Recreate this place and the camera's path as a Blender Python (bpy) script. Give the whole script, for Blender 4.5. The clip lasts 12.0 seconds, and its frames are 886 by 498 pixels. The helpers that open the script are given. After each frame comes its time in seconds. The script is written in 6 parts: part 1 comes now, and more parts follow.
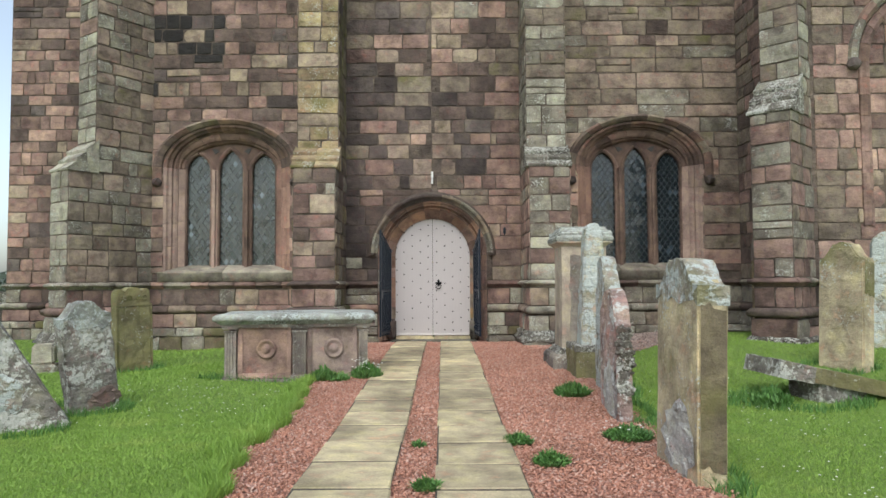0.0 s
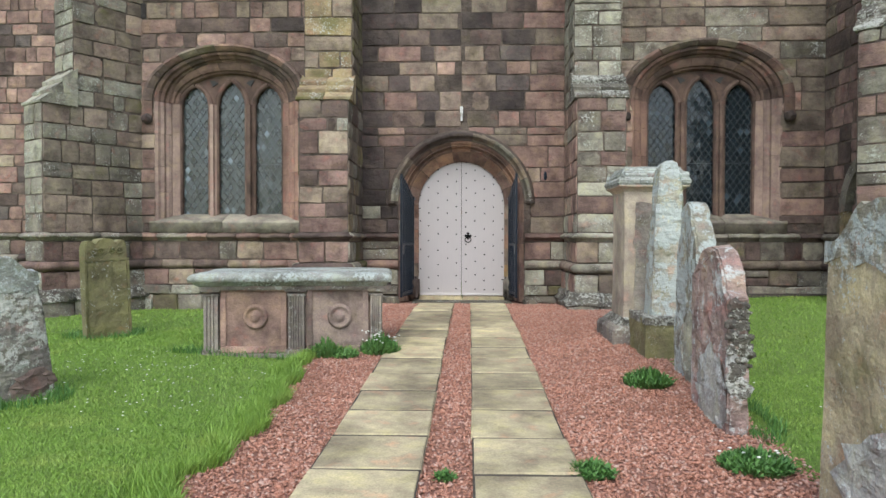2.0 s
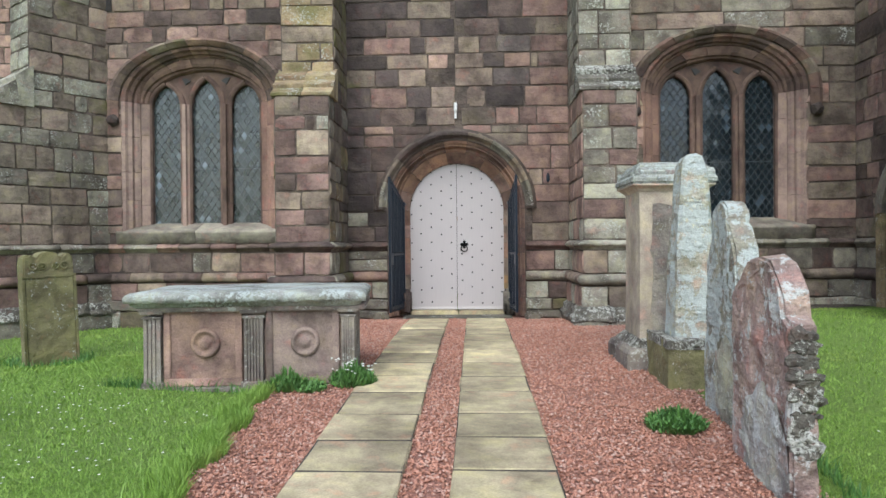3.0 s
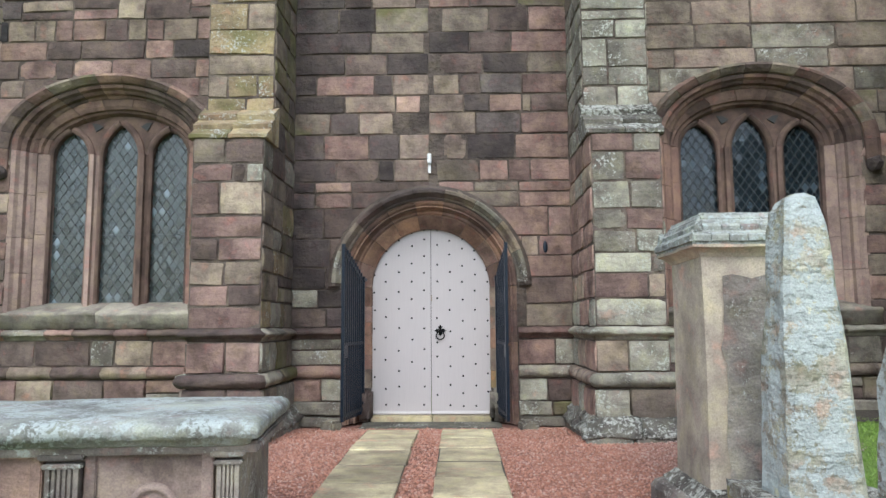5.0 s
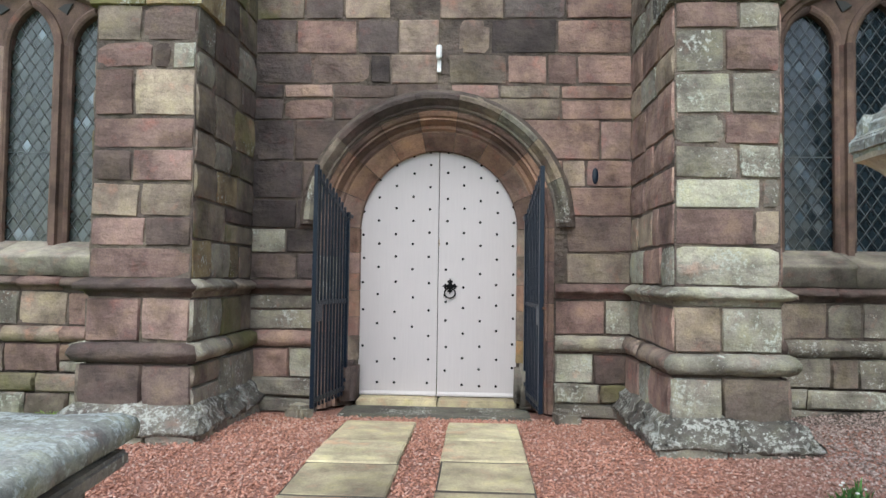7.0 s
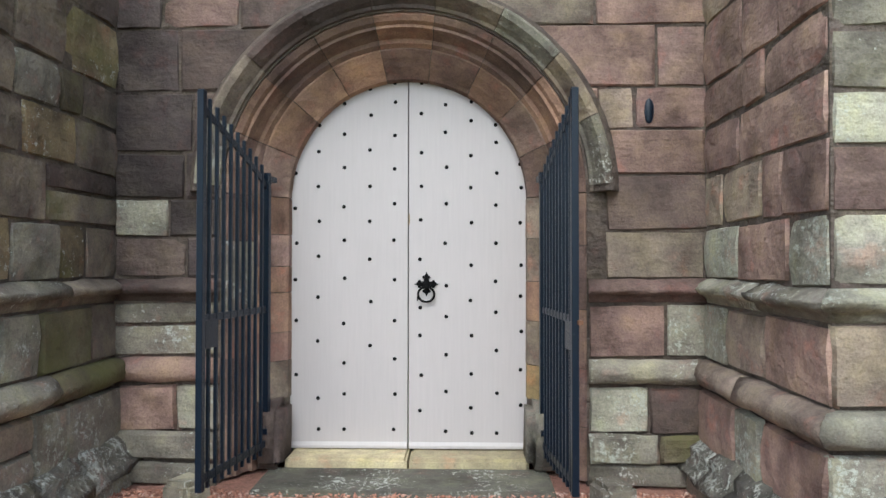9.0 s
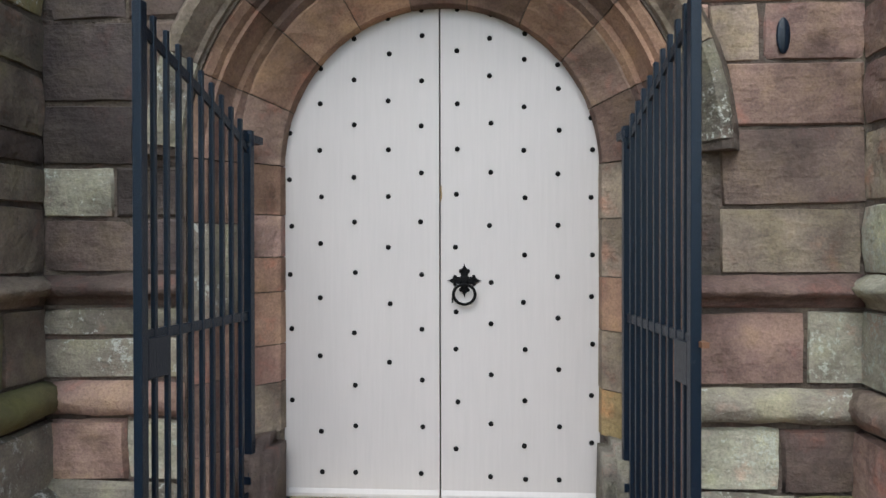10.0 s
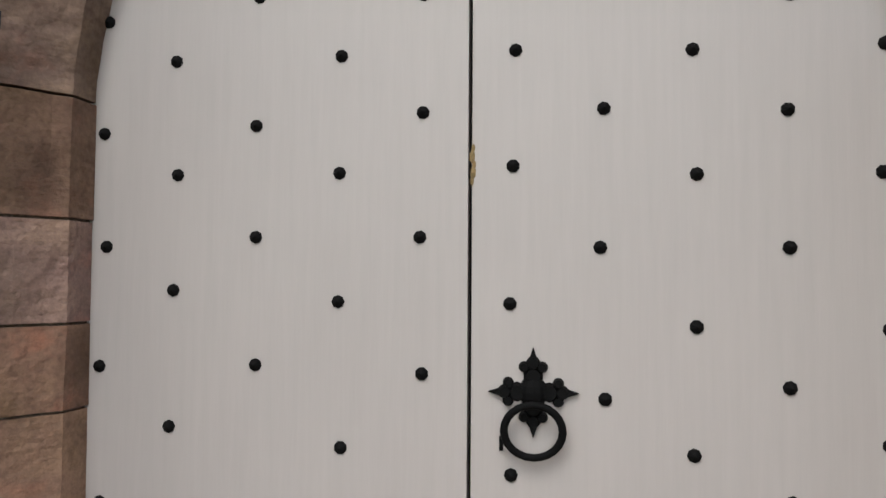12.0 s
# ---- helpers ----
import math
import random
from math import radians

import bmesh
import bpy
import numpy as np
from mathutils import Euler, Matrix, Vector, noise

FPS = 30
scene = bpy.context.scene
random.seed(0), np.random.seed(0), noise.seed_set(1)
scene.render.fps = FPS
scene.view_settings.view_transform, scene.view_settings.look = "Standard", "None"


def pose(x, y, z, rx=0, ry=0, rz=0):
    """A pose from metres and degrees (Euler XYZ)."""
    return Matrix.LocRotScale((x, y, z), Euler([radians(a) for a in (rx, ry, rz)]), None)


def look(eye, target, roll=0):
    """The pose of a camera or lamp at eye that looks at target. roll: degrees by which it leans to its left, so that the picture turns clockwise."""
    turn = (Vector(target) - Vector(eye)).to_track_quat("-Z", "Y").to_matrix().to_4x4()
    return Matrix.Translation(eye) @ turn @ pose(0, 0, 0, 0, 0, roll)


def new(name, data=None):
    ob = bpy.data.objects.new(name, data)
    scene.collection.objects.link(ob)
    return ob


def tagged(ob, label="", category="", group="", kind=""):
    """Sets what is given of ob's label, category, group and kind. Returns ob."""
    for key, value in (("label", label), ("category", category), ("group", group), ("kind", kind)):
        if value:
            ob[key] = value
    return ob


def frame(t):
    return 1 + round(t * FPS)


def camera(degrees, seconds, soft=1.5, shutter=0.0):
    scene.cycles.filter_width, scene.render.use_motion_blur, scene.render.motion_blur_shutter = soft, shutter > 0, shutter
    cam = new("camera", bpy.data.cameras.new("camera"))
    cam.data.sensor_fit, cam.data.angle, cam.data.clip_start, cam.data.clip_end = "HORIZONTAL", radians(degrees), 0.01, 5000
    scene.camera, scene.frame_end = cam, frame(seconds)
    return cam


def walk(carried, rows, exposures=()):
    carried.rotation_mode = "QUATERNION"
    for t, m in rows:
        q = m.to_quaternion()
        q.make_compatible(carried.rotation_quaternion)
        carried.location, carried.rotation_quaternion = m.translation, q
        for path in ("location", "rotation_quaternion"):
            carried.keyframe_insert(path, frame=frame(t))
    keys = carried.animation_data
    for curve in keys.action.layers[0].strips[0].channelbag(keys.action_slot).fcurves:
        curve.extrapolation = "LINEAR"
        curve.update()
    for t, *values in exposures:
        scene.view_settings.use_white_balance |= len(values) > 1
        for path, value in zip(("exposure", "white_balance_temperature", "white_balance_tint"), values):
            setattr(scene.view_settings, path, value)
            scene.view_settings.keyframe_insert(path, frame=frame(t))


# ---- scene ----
cam = camera(64.3, 12.0)
METRES, EYE = 13.6, 1.28
ROWS = [
    (0.0, 0.0, 0.0, 0.0, 0.02, 2.83, 0.34),
    (0.5, -0.0026, 0.0218, -0.0011, 2.3, 2.05, -0.18),
    (1.0, -0.0066, 0.056, -0.0009, 2.86, 1.11, 0.04),
    (1.5, -0.005, 0.0939, 0.0005, 2.83, 0.01, -0.09),
    (2.0, -0.0054, 0.1394, 0.0004, 2.15, -1.01, -0.08),
    (2.5, -0.0001, 0.1801, 0.0004, 2.42, -1.63, 0.19),
    (4.5, 0.0104, 0.3549, 0.0075, 2.25, 6.36, 1.12),
    (5.0, 0.0104, 0.3992, 0.0075, 1.24, 6.09, 0.37),
    (5.5, 0.0085, 0.4396, 0.0077, 0.1, 4.67, -0.05),
    (6.0, 0.0079, 0.4868, 0.0072, 1.0, 3.0, -0.59),
    (6.5, 0.01, 0.5312, 0.0078, 2.18, 2.77, -0.66),
    (7.0, 0.0121, 0.5735, 0.0081, 2.72, 2.28, -0.84),
    (9.0, 0.0092, 0.7479, 0.0128, 1.39, 0.96, -0.06),
    (9.5, 0.0034, 0.7929, 0.0134, 2.04, 0.19, -0.15),
    (10.0, 0.0004, 0.8360, 0.0146, 3.45, -0.38, 0.1),
    (10.5, -0.0020, 0.8779, 0.0150, 4.3, 0.33, 0.2),
    (11.0, -0.0009, 0.9193, 0.0145, 5.8, 1.62, 0.0),
    (11.5, -0.0043, 0.9569, 0.0159, 5.74, 1.75, -0.3),
    (12.0, -0.0073, 0.9952, 0.0170, 7.33, 2.4, -0.4),
]
walk(cam, [(t, pose(0, 0, EYE) @ pose(METRES * x, METRES * y, METRES * z, 90 + pitch, roll, yaw)) for t, x, y, z, yaw, pitch, roll in ROWS],
     [(0.0, 0.74, 6300, 4.5), (0.5, 0.51, 6270, 4.5), (1.2, 0.62, 6200, 5), (2.0, 0.8, 6100, 5), (2.5, 0.84, 6020, 5),
      (4.5, 0.93, 5800, 5), (6.5, 0.95, 5900, 4), (9.0, 1.07, 5880, 2), (10.0, 0.92, 5900, 2), (10.5, 0.78, 5850, 2),
      (11.0, 0.72, 6100, 3), (11.5, 0.93, 6450, 4), (12.0, 0.6, 6400, 4)])

# ---- sky and sun: a bright overcast day ----
world = bpy.data.worlds.new("world")
scene.world = world
world.use_nodes = True
wn = world.node_tree
sky = wn.nodes.new("ShaderNodeTexSky")
sky.sky_type, sky.sun_disc = "NISHITA", False
sky.sun_elevation, sky.sun_rotation = radians(48), radians(189)
sky.air_density, sky.dust_density, sky.ozone_density = 1.0, 2.6, 1.0
veil = wn.nodes.new("ShaderNodeHueSaturation")  # thin cloud takes the blue out of the sky
veil.inputs["Saturation"].default_value = 0.62
wn.links.new(sky.outputs[0], veil.inputs["Color"])
wn.links.new(veil.outputs[0], wn.nodes["Background"].inputs[0])
wn.nodes["Background"].inputs[1].default_value = 0.15
sun = new("sun", bpy.data.lights.new("sun", "SUN"))
sun.data.energy, sun.data.angle, sun.data.color = 0.7, radians(35), (1.0, 0.96, 0.9)
sun.matrix_world = look((-2, -10, 15), (0, 2, 0))


# ---- materials ----
class Nodes:
    """A node material in the making."""

    def __init__(self, name):
        self.mat = bpy.data.materials.new(name)
        self.mat.use_nodes = True
        self.tree = self.mat.node_tree
        self.bsdf = self.tree.nodes["Principled BSDF"]

    def node(self, kind, **sets):
        n = self.tree.nodes.new("ShaderNode" + kind)
        for k, v in sets.items():
            n.inputs[k.replace("_", " ")].default_value = v
        return n

    def link(self, a, b):
        self.tree.links.new(a, b)

    def place(self, shift=True):
        """World position, shifted for each piece so that no two share their grain."""
        geo = self.node("NewGeometry")
        if not shift:
            return geo.outputs["Position"]
        info = self.node("ObjectInfo")
        mul = self.node("Math")
        mul.operation = "MULTIPLY"
        mul.inputs[1].default_value = 37.0
        self.link(info.outputs["Random"], mul.inputs[0])
        add = self.node("VectorMath")
        self.link(geo.outputs["Position"], add.inputs[0])
        self.link(mul.outputs[0], add.inputs[1])
        return add.outputs[0]

    def noise(self, where, scale, detail=4.0, rough=0.6, stretch=None):
        n = self.node("TexNoise", Scale=scale, Detail=detail, Roughness=rough)
        if stretch:
            mp = self.node("Mapping")
            mp.inputs["Scale"].default_value = stretch
            self.link(where, mp.inputs[0])
            where = mp.outputs[0]
        self.link(where, n.inputs["Vector"])
        return n.outputs["Fac"]

    def ramp(self, fac, *stops):
        r = self.node("ValToRGB")
        el = r.color_ramp.elements
        while len(el) < len(stops):
            el.new(0.5)
        for e, (at, c) in zip(el, stops):
            e.position = at
            e.color = (*c, 1) if isinstance(c, tuple) else (c, c, c, 1)
        self.link(fac, r.inputs[0])
        return r.outputs[0]

    def mix(self, fac, a, b, mode="MIX"):
        m = self.node("Mix")
        m.data_type, m.blend_type = "RGBA", mode
        for sock, v in ((m.inputs[0], fac), (m.inputs[6], a), (m.inputs[7], b)):
            if isinstance(v, (int, float)):
                sock.default_value = v
            elif isinstance(v, tuple):
                sock.default_value = (*v, 1)
            else:
                self.link(v, sock)
        return m.outputs[2]

    def bump(self, height, strength, dist=0.01, below=None):
        b = self.node("Bump", Strength=strength, Distance=dist)
        self.link(height, b.inputs["Height"])
        if below is not None:
            self.link(below, b.inputs["Normal"])
        return b.outputs[0]

    def done(self, colour, rough=0.85, normal=None, metal=0.0):
        if isinstance(colour, tuple):
            self.bsdf.inputs["Base Color"].default_value = (*colour, 1)
        else:
            self.link(colour, self.bsdf.inputs["Base Color"])
        if isinstance(rough, (int, float)):
            self.bsdf.inputs["Roughness"].default_value = rough
        else:
            self.link(rough, self.bsdf.inputs["Roughness"])
        self.bsdf.inputs["Metallic"].default_value = metal
        if normal is not None:
            self.link(normal, self.bsdf.inputs["Normal"])
        return self.mat


def scaled(c, k):
    return tuple(min(1.0, v * k) for v in c)


def stone(name, base, spread=0.32, lichen=0.0, pale=(0.5, 0.5, 0.45), moss=0.0, strata=0.3, relief=0.5, islands=False, stain=0.8, crust=30.0):
    """Weathered sandstone: each block its own tone, cloudy stains, bedding lines, grain and lichen."""
    grey = 0.3 * base[0] + 0.6 * base[1] + 0.1 * base[2]
    base = tuple(v + 0.2 * (grey * w - v) for v, w in zip(base, (1.06, 1.02, 0.98)))
    n = Nodes(name)
    where = n.place()
    info = n.node("NewGeometry").outputs["Random Per Island"] if islands else n.node("ObjectInfo").outputs["Random"]
    col = n.ramp(info, (0.0, scaled(base, 1 - spread)), (0.45, base), (0.8, scaled(base, 1 + spread * 0.7)),
                 (1.0, (base[0] * (1 + spread), base[1] * (1 + spread * 1.25), base[2] * (1 + spread * 1.2))))
    damp = n.noise(n.place(False), 0.75, 6, 0.62, (1.0, 1.0, 0.55))
    col = n.mix(0.75, col, n.ramp(damp, (0.35, (0.48, 0.46, 0.45)), (0.5, (0.98, 0.97, 0.96)), (0.66, (1.25, 1.24, 1.2))), "MULTIPLY")
    big = n.noise(where, 2.6, 5, 0.62)
    col = n.mix(stain, col, n.ramp(big, (0.34, (0.42, 0.39, 0.37)), (0.5, (1.0, 0.98, 0.96)), (0.66, (1.4, 1.37, 1.3))), "MULTIPLY")
    bed = n.noise(where, 3.2, 5, 0.6, (1.0, 1.0, 4.2))
    col = n.mix(strata * 0.75, col, n.ramp(bed, (0.34, (0.5, 0.47, 0.46)), (0.46, (0.98, 0.97, 0.96)), (0.7, (1.15, 1.13, 1.1))), "MULTIPLY")
    # blotches of other hues: rose, grey-green and buff run through each block
    hue = n.noise(where, 5.5, 5, 0.6)
    col = n.mix(0.85, col, n.ramp(hue, (0.28, (1.2, 0.86, 0.8)), (0.42, (0.82, 0.8, 0.82)), (0.55, (1.02, 1.03, 0.98)), (0.68, (1.12, 1.14, 0.94)), (0.8, (1.45, 1.4, 1.3))), "MULTIPLY")
    grain = n.noise(where, 85.0, 3, 0.7)
    col = n.mix(0.7, col, n.ramp(grain, (0.3, 0.66), (0.55, 1.05), (0.72, 1.25)), "MULTIPLY")
    pits = n.noise(where, 24.0, 5, 0.65)
    col = n.mix(0.45, col, n.ramp(pits, (0.3, 0.55), (0.42, 1.0)), "MULTIPLY")
    if moss:
        col = n.mix(n.ramp(n.noise(where, 1.7, 5, 0.6), (0.58 - 0.22 * moss, 0.0), (0.72 - 0.15 * moss, 0.75)), col, (0.13, 0.125, 0.04))
    if lichen:
        spots = n.noise(where, crust, 6, 0.78)
        patch = n.noise(where, 3.1, 3, 0.6)
        both = n.node("Math")
        both.operation = "MULTIPLY_ADD"
        both.inputs[1].default_value = 0.55
        n.link(patch, both.inputs[0])
        n.link(spots, both.inputs[2])
        at = 0.93 - 0.2 * lichen
        col = n.mix(n.ramp(both.outputs[0], (at, 0.0), (at + 0.05, 0.9)), col, n.ramp(grain, (0.35, scaled(pale, 0.75)), (0.65, pale)))
    nor = n.bump(grain, 0.35, 0.004)
    nor = n.bump(pits, min(1.0, relief * 0.75), 0.018, nor)
    nor = n.bump(bed, min(1.0, relief * 0.6), 0.05, nor)
    nor = n.bump(n.noise(where, 6.0, 4, 0.5), min(1.0, relief * 1.1), 0.06, nor)
    return n.done(col, 0.9, nor)


PINK = stone("pink_sandstone", (0.232, 0.142, 0.122))
ROSE = stone("rose_sandstone", (0.312, 0.194, 0.158))
BROWN = stone("brown_sandstone", (0.12, 0.082, 0.071), 0.34)
DARK = stone("dark_sandstone", (0.092, 0.069, 0.066), 0.38)
SOOT = stone("soot_black_stone", (0.025, 0.022, 0.022), 0.35)
BUFF = stone("buff_sandstone", (0.295, 0.228, 0.168), 0.22)
TAN = stone("tan_sandstone", (0.272, 0.202, 0.16), 0.14, strata=0.15)
GREY = stone("grey_sandstone", (0.215, 0.195, 0.158), 0.25, lichen=0.25)
OLIVE = stone("olive_sandstone", (0.2, 0.158, 0.122), 0.18, moss=0.08)
GOLD = stone("ochre_sandstone", (0.27, 0.2, 0.105), 0.3, lichen=0.3, moss=0.35)
MOSSY = stone("mossy_sandstone", (0.135, 0.108, 0.064), 0.3, moss=0.7)
PALE = stone("pale_grey_sandstone", (0.29, 0.275, 0.22), 0.2, lichen=0.45, pale=(0.46, 0.47, 0.4))
DRESSED = stone("dressed_red_sandstone", (0.3, 0.165, 0.125), 0.14, strata=0.2, relief=0.2, stain=0.35)
DRESSED_PINK = stone("dressed_pink_sandstone", (0.36, 0.245, 0.205), 0.14, strata=0.2, relief=0.2, stain=0.35)
MULLION = stone("dressed_brown_sandstone", (0.155, 0.095, 0.075), 0.2, strata=0.2, relief=0.2)
ARCH = stone("arch_sandstone", (0.2, 0.118, 0.092), 0.3, relief=0.4, strata=0.25)
ARCH_WARM = stone("warm_arch_sandstone", (0.28, 0.155, 0.1), 0.28, relief=0.4, strata=0.25)
LICHEN = stone("lichen_crusted_stone", (0.135, 0.125, 0.105), 0.2, lichen=0.72, pale=(0.46, 0.46, 0.41), relief=1.0, crust=24.0)
SILL = stone("grey_sill_stone", (0.26, 0.235, 0.195), 0.15, strata=0.2, relief=0.3)
STEP = stone("dark_damp_step_stone", (0.1, 0.095, 0.075), 0.1, lichen=0.3, strata=0.05, relief=0.2)
OCHRE = stone("yellow_jamb_stone", (0.36, 0.25, 0.09), 0.2)
SLAB = stone("buff_paving_stone", (0.46, 0.388, 0.228), 0.2, strata=0.05, relief=0.2, stain=0.6)
TOMB_TOP = stone("blue_grey_lichened_stone", (0.27, 0.29, 0.27), 0.1, lichen=0.7, pale=(0.46, 0.5, 0.48), strata=0.1)
TOMB = stone("tomb_sandstone", (0.27, 0.2, 0.175), 0.16, strata=0.3, relief=0.35)
TOMB_GREY = stone("tomb_grey_sandstone", (0.22, 0.19, 0.17), 0.16, lichen=0.35, strata=0.1, relief=0.35)
HEAD_BUFF = stone("buff_headstone_stone", (0.43, 0.36, 0.22), 0.1, lichen=0.28, pale=(0.5, 0.53, 0.5), moss=0.25, stain=0.7, strata=0.1)
FLAKE = stone("pale_flaked_stone", (0.4, 0.4, 0.38), 0.1, lichen=0.6, pale=(0.58, 0.59, 0.57), strata=0.2, relief=0.8, stain=0.7, crust=12.0)
HEAD_GREY = stone("grey_headstone_stone", (0.2, 0.185, 0.165), 0.1, lichen=0.75, pale=(0.5, 0.5, 0.45), stain=0.8, relief=0.8, crust=14.0, strata=0.0)
HEAD_GREEN = stone("green_headstone_stone", (0.2, 0.18, 0.075), 0.1, lichen=0.15, moss=0.6, stain=0.7)
HEAD_STAIN = stone("damp_stained_headstone", (0.135, 0.11, 0.066), 0.1, moss=0.3, stain=0.9, strata=0.0)
HEAD_RED = stone("red_headstone_stone", (0.43, 0.3, 0.265), 0.1, lichen=0.5, pale=(0.55, 0.56, 0.54), relief=1.0, crust=11.0, strata=0.0)
HEAD_BLUE = stone("blue_lichened_headstone", (0.33, 0.315, 0.25), 0.1, lichen=0.95, pale=(0.47, 0.51, 0.49), relief=0.9, crust=9.0, moss=0.25, strata=0.0)
PEDESTAL = stone("pedestal_sandstone", (0.44, 0.365, 0.285), 0.1, stain=0.5, relief=0.12, strata=0.1)
DIE_GREY = stone("flaking_grey_sandstone", (0.28, 0.25, 0.215), 0.1, lichen=0.2, stain=0.7, relief=0.5, strata=0.2)
MORTAR = stone("mortar_and_rubble", (0.12, 0.091, 0.075), 0.1, relief=0.8)
FIELD = stone("dry_stone", (0.13, 0.12, 0.105), 0.3, lichen=0.7, islands=True)


def paint(name, base, rough, bump=0.1, grain=60.0, metal=0.0, wear=None):
    n = Nodes(name)
    where = n.place(False)
    fine = n.noise(where, grain, 3, 0.6)
    col = n.mix(0.35, base, n.ramp(n.noise(where, 1.8, 4, 0.6), (0.35, scaled(base, 0.82)), (0.65, scaled(base, 1.05))))
    if wear:
        col = n.mix(n.ramp(n.noise(where, 22, 5, 0.7), (0.62, 0.0), (0.68, 0.8)), col, wear)
    return n.done(col, rough, n.bump(fine, bump, 0.004), metal)


def door_paint():
    n = Nodes("pale_pink_door_paint")
    where = n.place(False)
    brush = n.noise(where, 6.0, 5, 0.65, (9.0, 9.0, 0.5))
    col = n.mix(0.5, (0.45, 0.413, 0.408), n.ramp(brush, (0.3, (0.42, 0.387, 0.382)), (0.7, (0.475, 0.438, 0.433))))
    col = n.mix(0.5, col, n.ramp(n.noise(where, 1.4, 3, 0.6), (0.35, (0.93, 0.93, 0.93)), (0.65, (1.0, 1.0, 1.0))), "MULTIPLY")
    chip = n.noise(where, 38.0, 4, 0.6)
    col = n.mix(n.ramp(chip, (0.765, 0.0), (0.78, 0.55)), col, (0.4, 0.35, 0.3))
    return n.done(col, 0.42, n.bump(brush, 0.12, 0.004))


DOOR = door_paint()
IRON = paint("blue_black_gate_paint", (0.003, 0.009, 0.02), 0.33, 0.5, 120.0, 0.0, (0.015, 0.023, 0.032))
IRON.node_tree.nodes["Principled BSDF"].inputs["Specular IOR Level"].default_value = 0.35
STUD = paint("black_iron", (0.002, 0.002, 0.0025), 0.75, 0.3, 200.0)
STUD.node_tree.nodes["Principled BSDF"].inputs["Specular IOR Level"].default_value = 0.15
RUST = paint("rusty_iron", (0.16, 0.075, 0.04), 0.8, 0.5, 150.0)
LAMP = paint("white_plastic", (0.75, 0.75, 0.74), 0.4)
LEAD = paint("lead_came", (0.085, 0.095, 0.098), 0.6, 0.1)
# near-black colour standing in for the shade inside and in small openings
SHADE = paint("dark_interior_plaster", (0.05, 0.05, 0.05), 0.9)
ROOF = paint("slate", (0.07, 0.075, 0.085), 0.7, 0.4, 12.0)


def glass(name, tint, sky_glint):
    """Old quarry glass: a dark pane that mirrors the sky; a few panes have reflected sky painted in."""
    n = Nodes(name)
    where = n.place()
    n.bsdf.inputs["Transmission Weight"].default_value = 0.45
    n.bsdf.inputs["IOR"].default_value = 1.5
    # the top of the ramp colours a few panes as if they caught the sky
    col = n.ramp(n.node("ObjectInfo").outputs["Random"], (0.0, scaled(tint, 0.7)), (0.86, tint), (0.95, scaled(tint, 1.4)), (1.0, sky_glint))
    return n.done(col, 0.12, n.bump(n.noise(where, 14, 2, 0.5), 0.08, 0.01))


# GLASS_A's milky grey tint stands in for bright sky reflected in the panes
GLASS_A = glass("grey_quarry_glass", (0.13, 0.153, 0.15), (0.42, 0.5, 0.58))
GLASS_B = glass("blue_quarry_glass", (0.024, 0.038, 0.05), (0.12, 0.16, 0.2))


def gravel_mat():
    n = Nodes("red_gravel")
    isl = n.node("NewGeometry").outputs["Random Per Island"]
    where = n.place(False)
    col = n.ramp(isl, (0.0, (0.32, 0.15, 0.105)), (0.25, (0.43, 0.205, 0.14)), (0.65, (0.52, 0.265, 0.185)), (0.88, (0.54, 0.33, 0.26)), (1.0, (0.57, 0.41, 0.34)))
    col = n.mix(0.5, col, n.ramp(n.noise(where, 0.9, 4, 0.6), (0.35, (0.72, 0.7, 0.7)), (0.62, (1.1, 1.1, 1.1))), "MULTIPLY")
    # the chips turn grey and dirty to the east, by the foot of the wall
    sep = n.node("SeparateXYZ")
    n.link(where, sep.inputs[0])
    shift = n.node("Math")
    shift.operation = "MULTIPLY_ADD"
    shift.inputs[1].default_value = 0.55
    shift.inputs[2].default_value = -0.75
    n.link(sep.outputs[0], shift.inputs[0])
    grey = n.mix(isl, (0.1, 0.085, 0.075), (0.42, 0.35, 0.32))
    col = n.mix(n.ramp(shift.outputs[0], (0.15, 0.0), (0.75, 0.85)), col, grey)
    return n.done(col, 0.85, n.bump(n.noise(where, 130, 2, 0.6), 0.3, 0.004))


def ground_mat(name, lo, hi):
    n = Nodes(name)
    where = n.place(False)
    big, fine = n.noise(where, 0.7, 5, 0.6), n.noise(where, 45, 4, 0.7)
    col = n.mix(0.6, n.ramp(big, (0.3, lo), (0.7, hi)), n.ramp(fine, (0.3, scaled(lo, 0.6)), (0.7, scaled(hi, 1.2))))
    return n.done(col, 0.95, n.bump(fine, 0.8, 0.03))


def grass_mat(name, lo, hi, dry):
    n = Nodes(name)
    where = n.place(False)
    isl = n.node("NewGeometry").outputs["Random Per Island"]
    col = n.mix(isl, lo, hi)
    patch = n.noise(where, 1.1, 4, 0.65)
    col = n.mix(n.ramp(patch, (0.54, 0.0), (0.7, 0.6)), col, dry)
    col = n.mix(0.5, col, n.ramp(n.noise(where, 0.45, 3, 0.5), (0.35, (0.72, 0.78, 0.7)), (0.65, (1.15, 1.12, 1.1))), "MULTIPLY")
    n.bsdf.inputs["Subsurface Weight"].default_value = 0.0
    return n.done(col, 0.6)


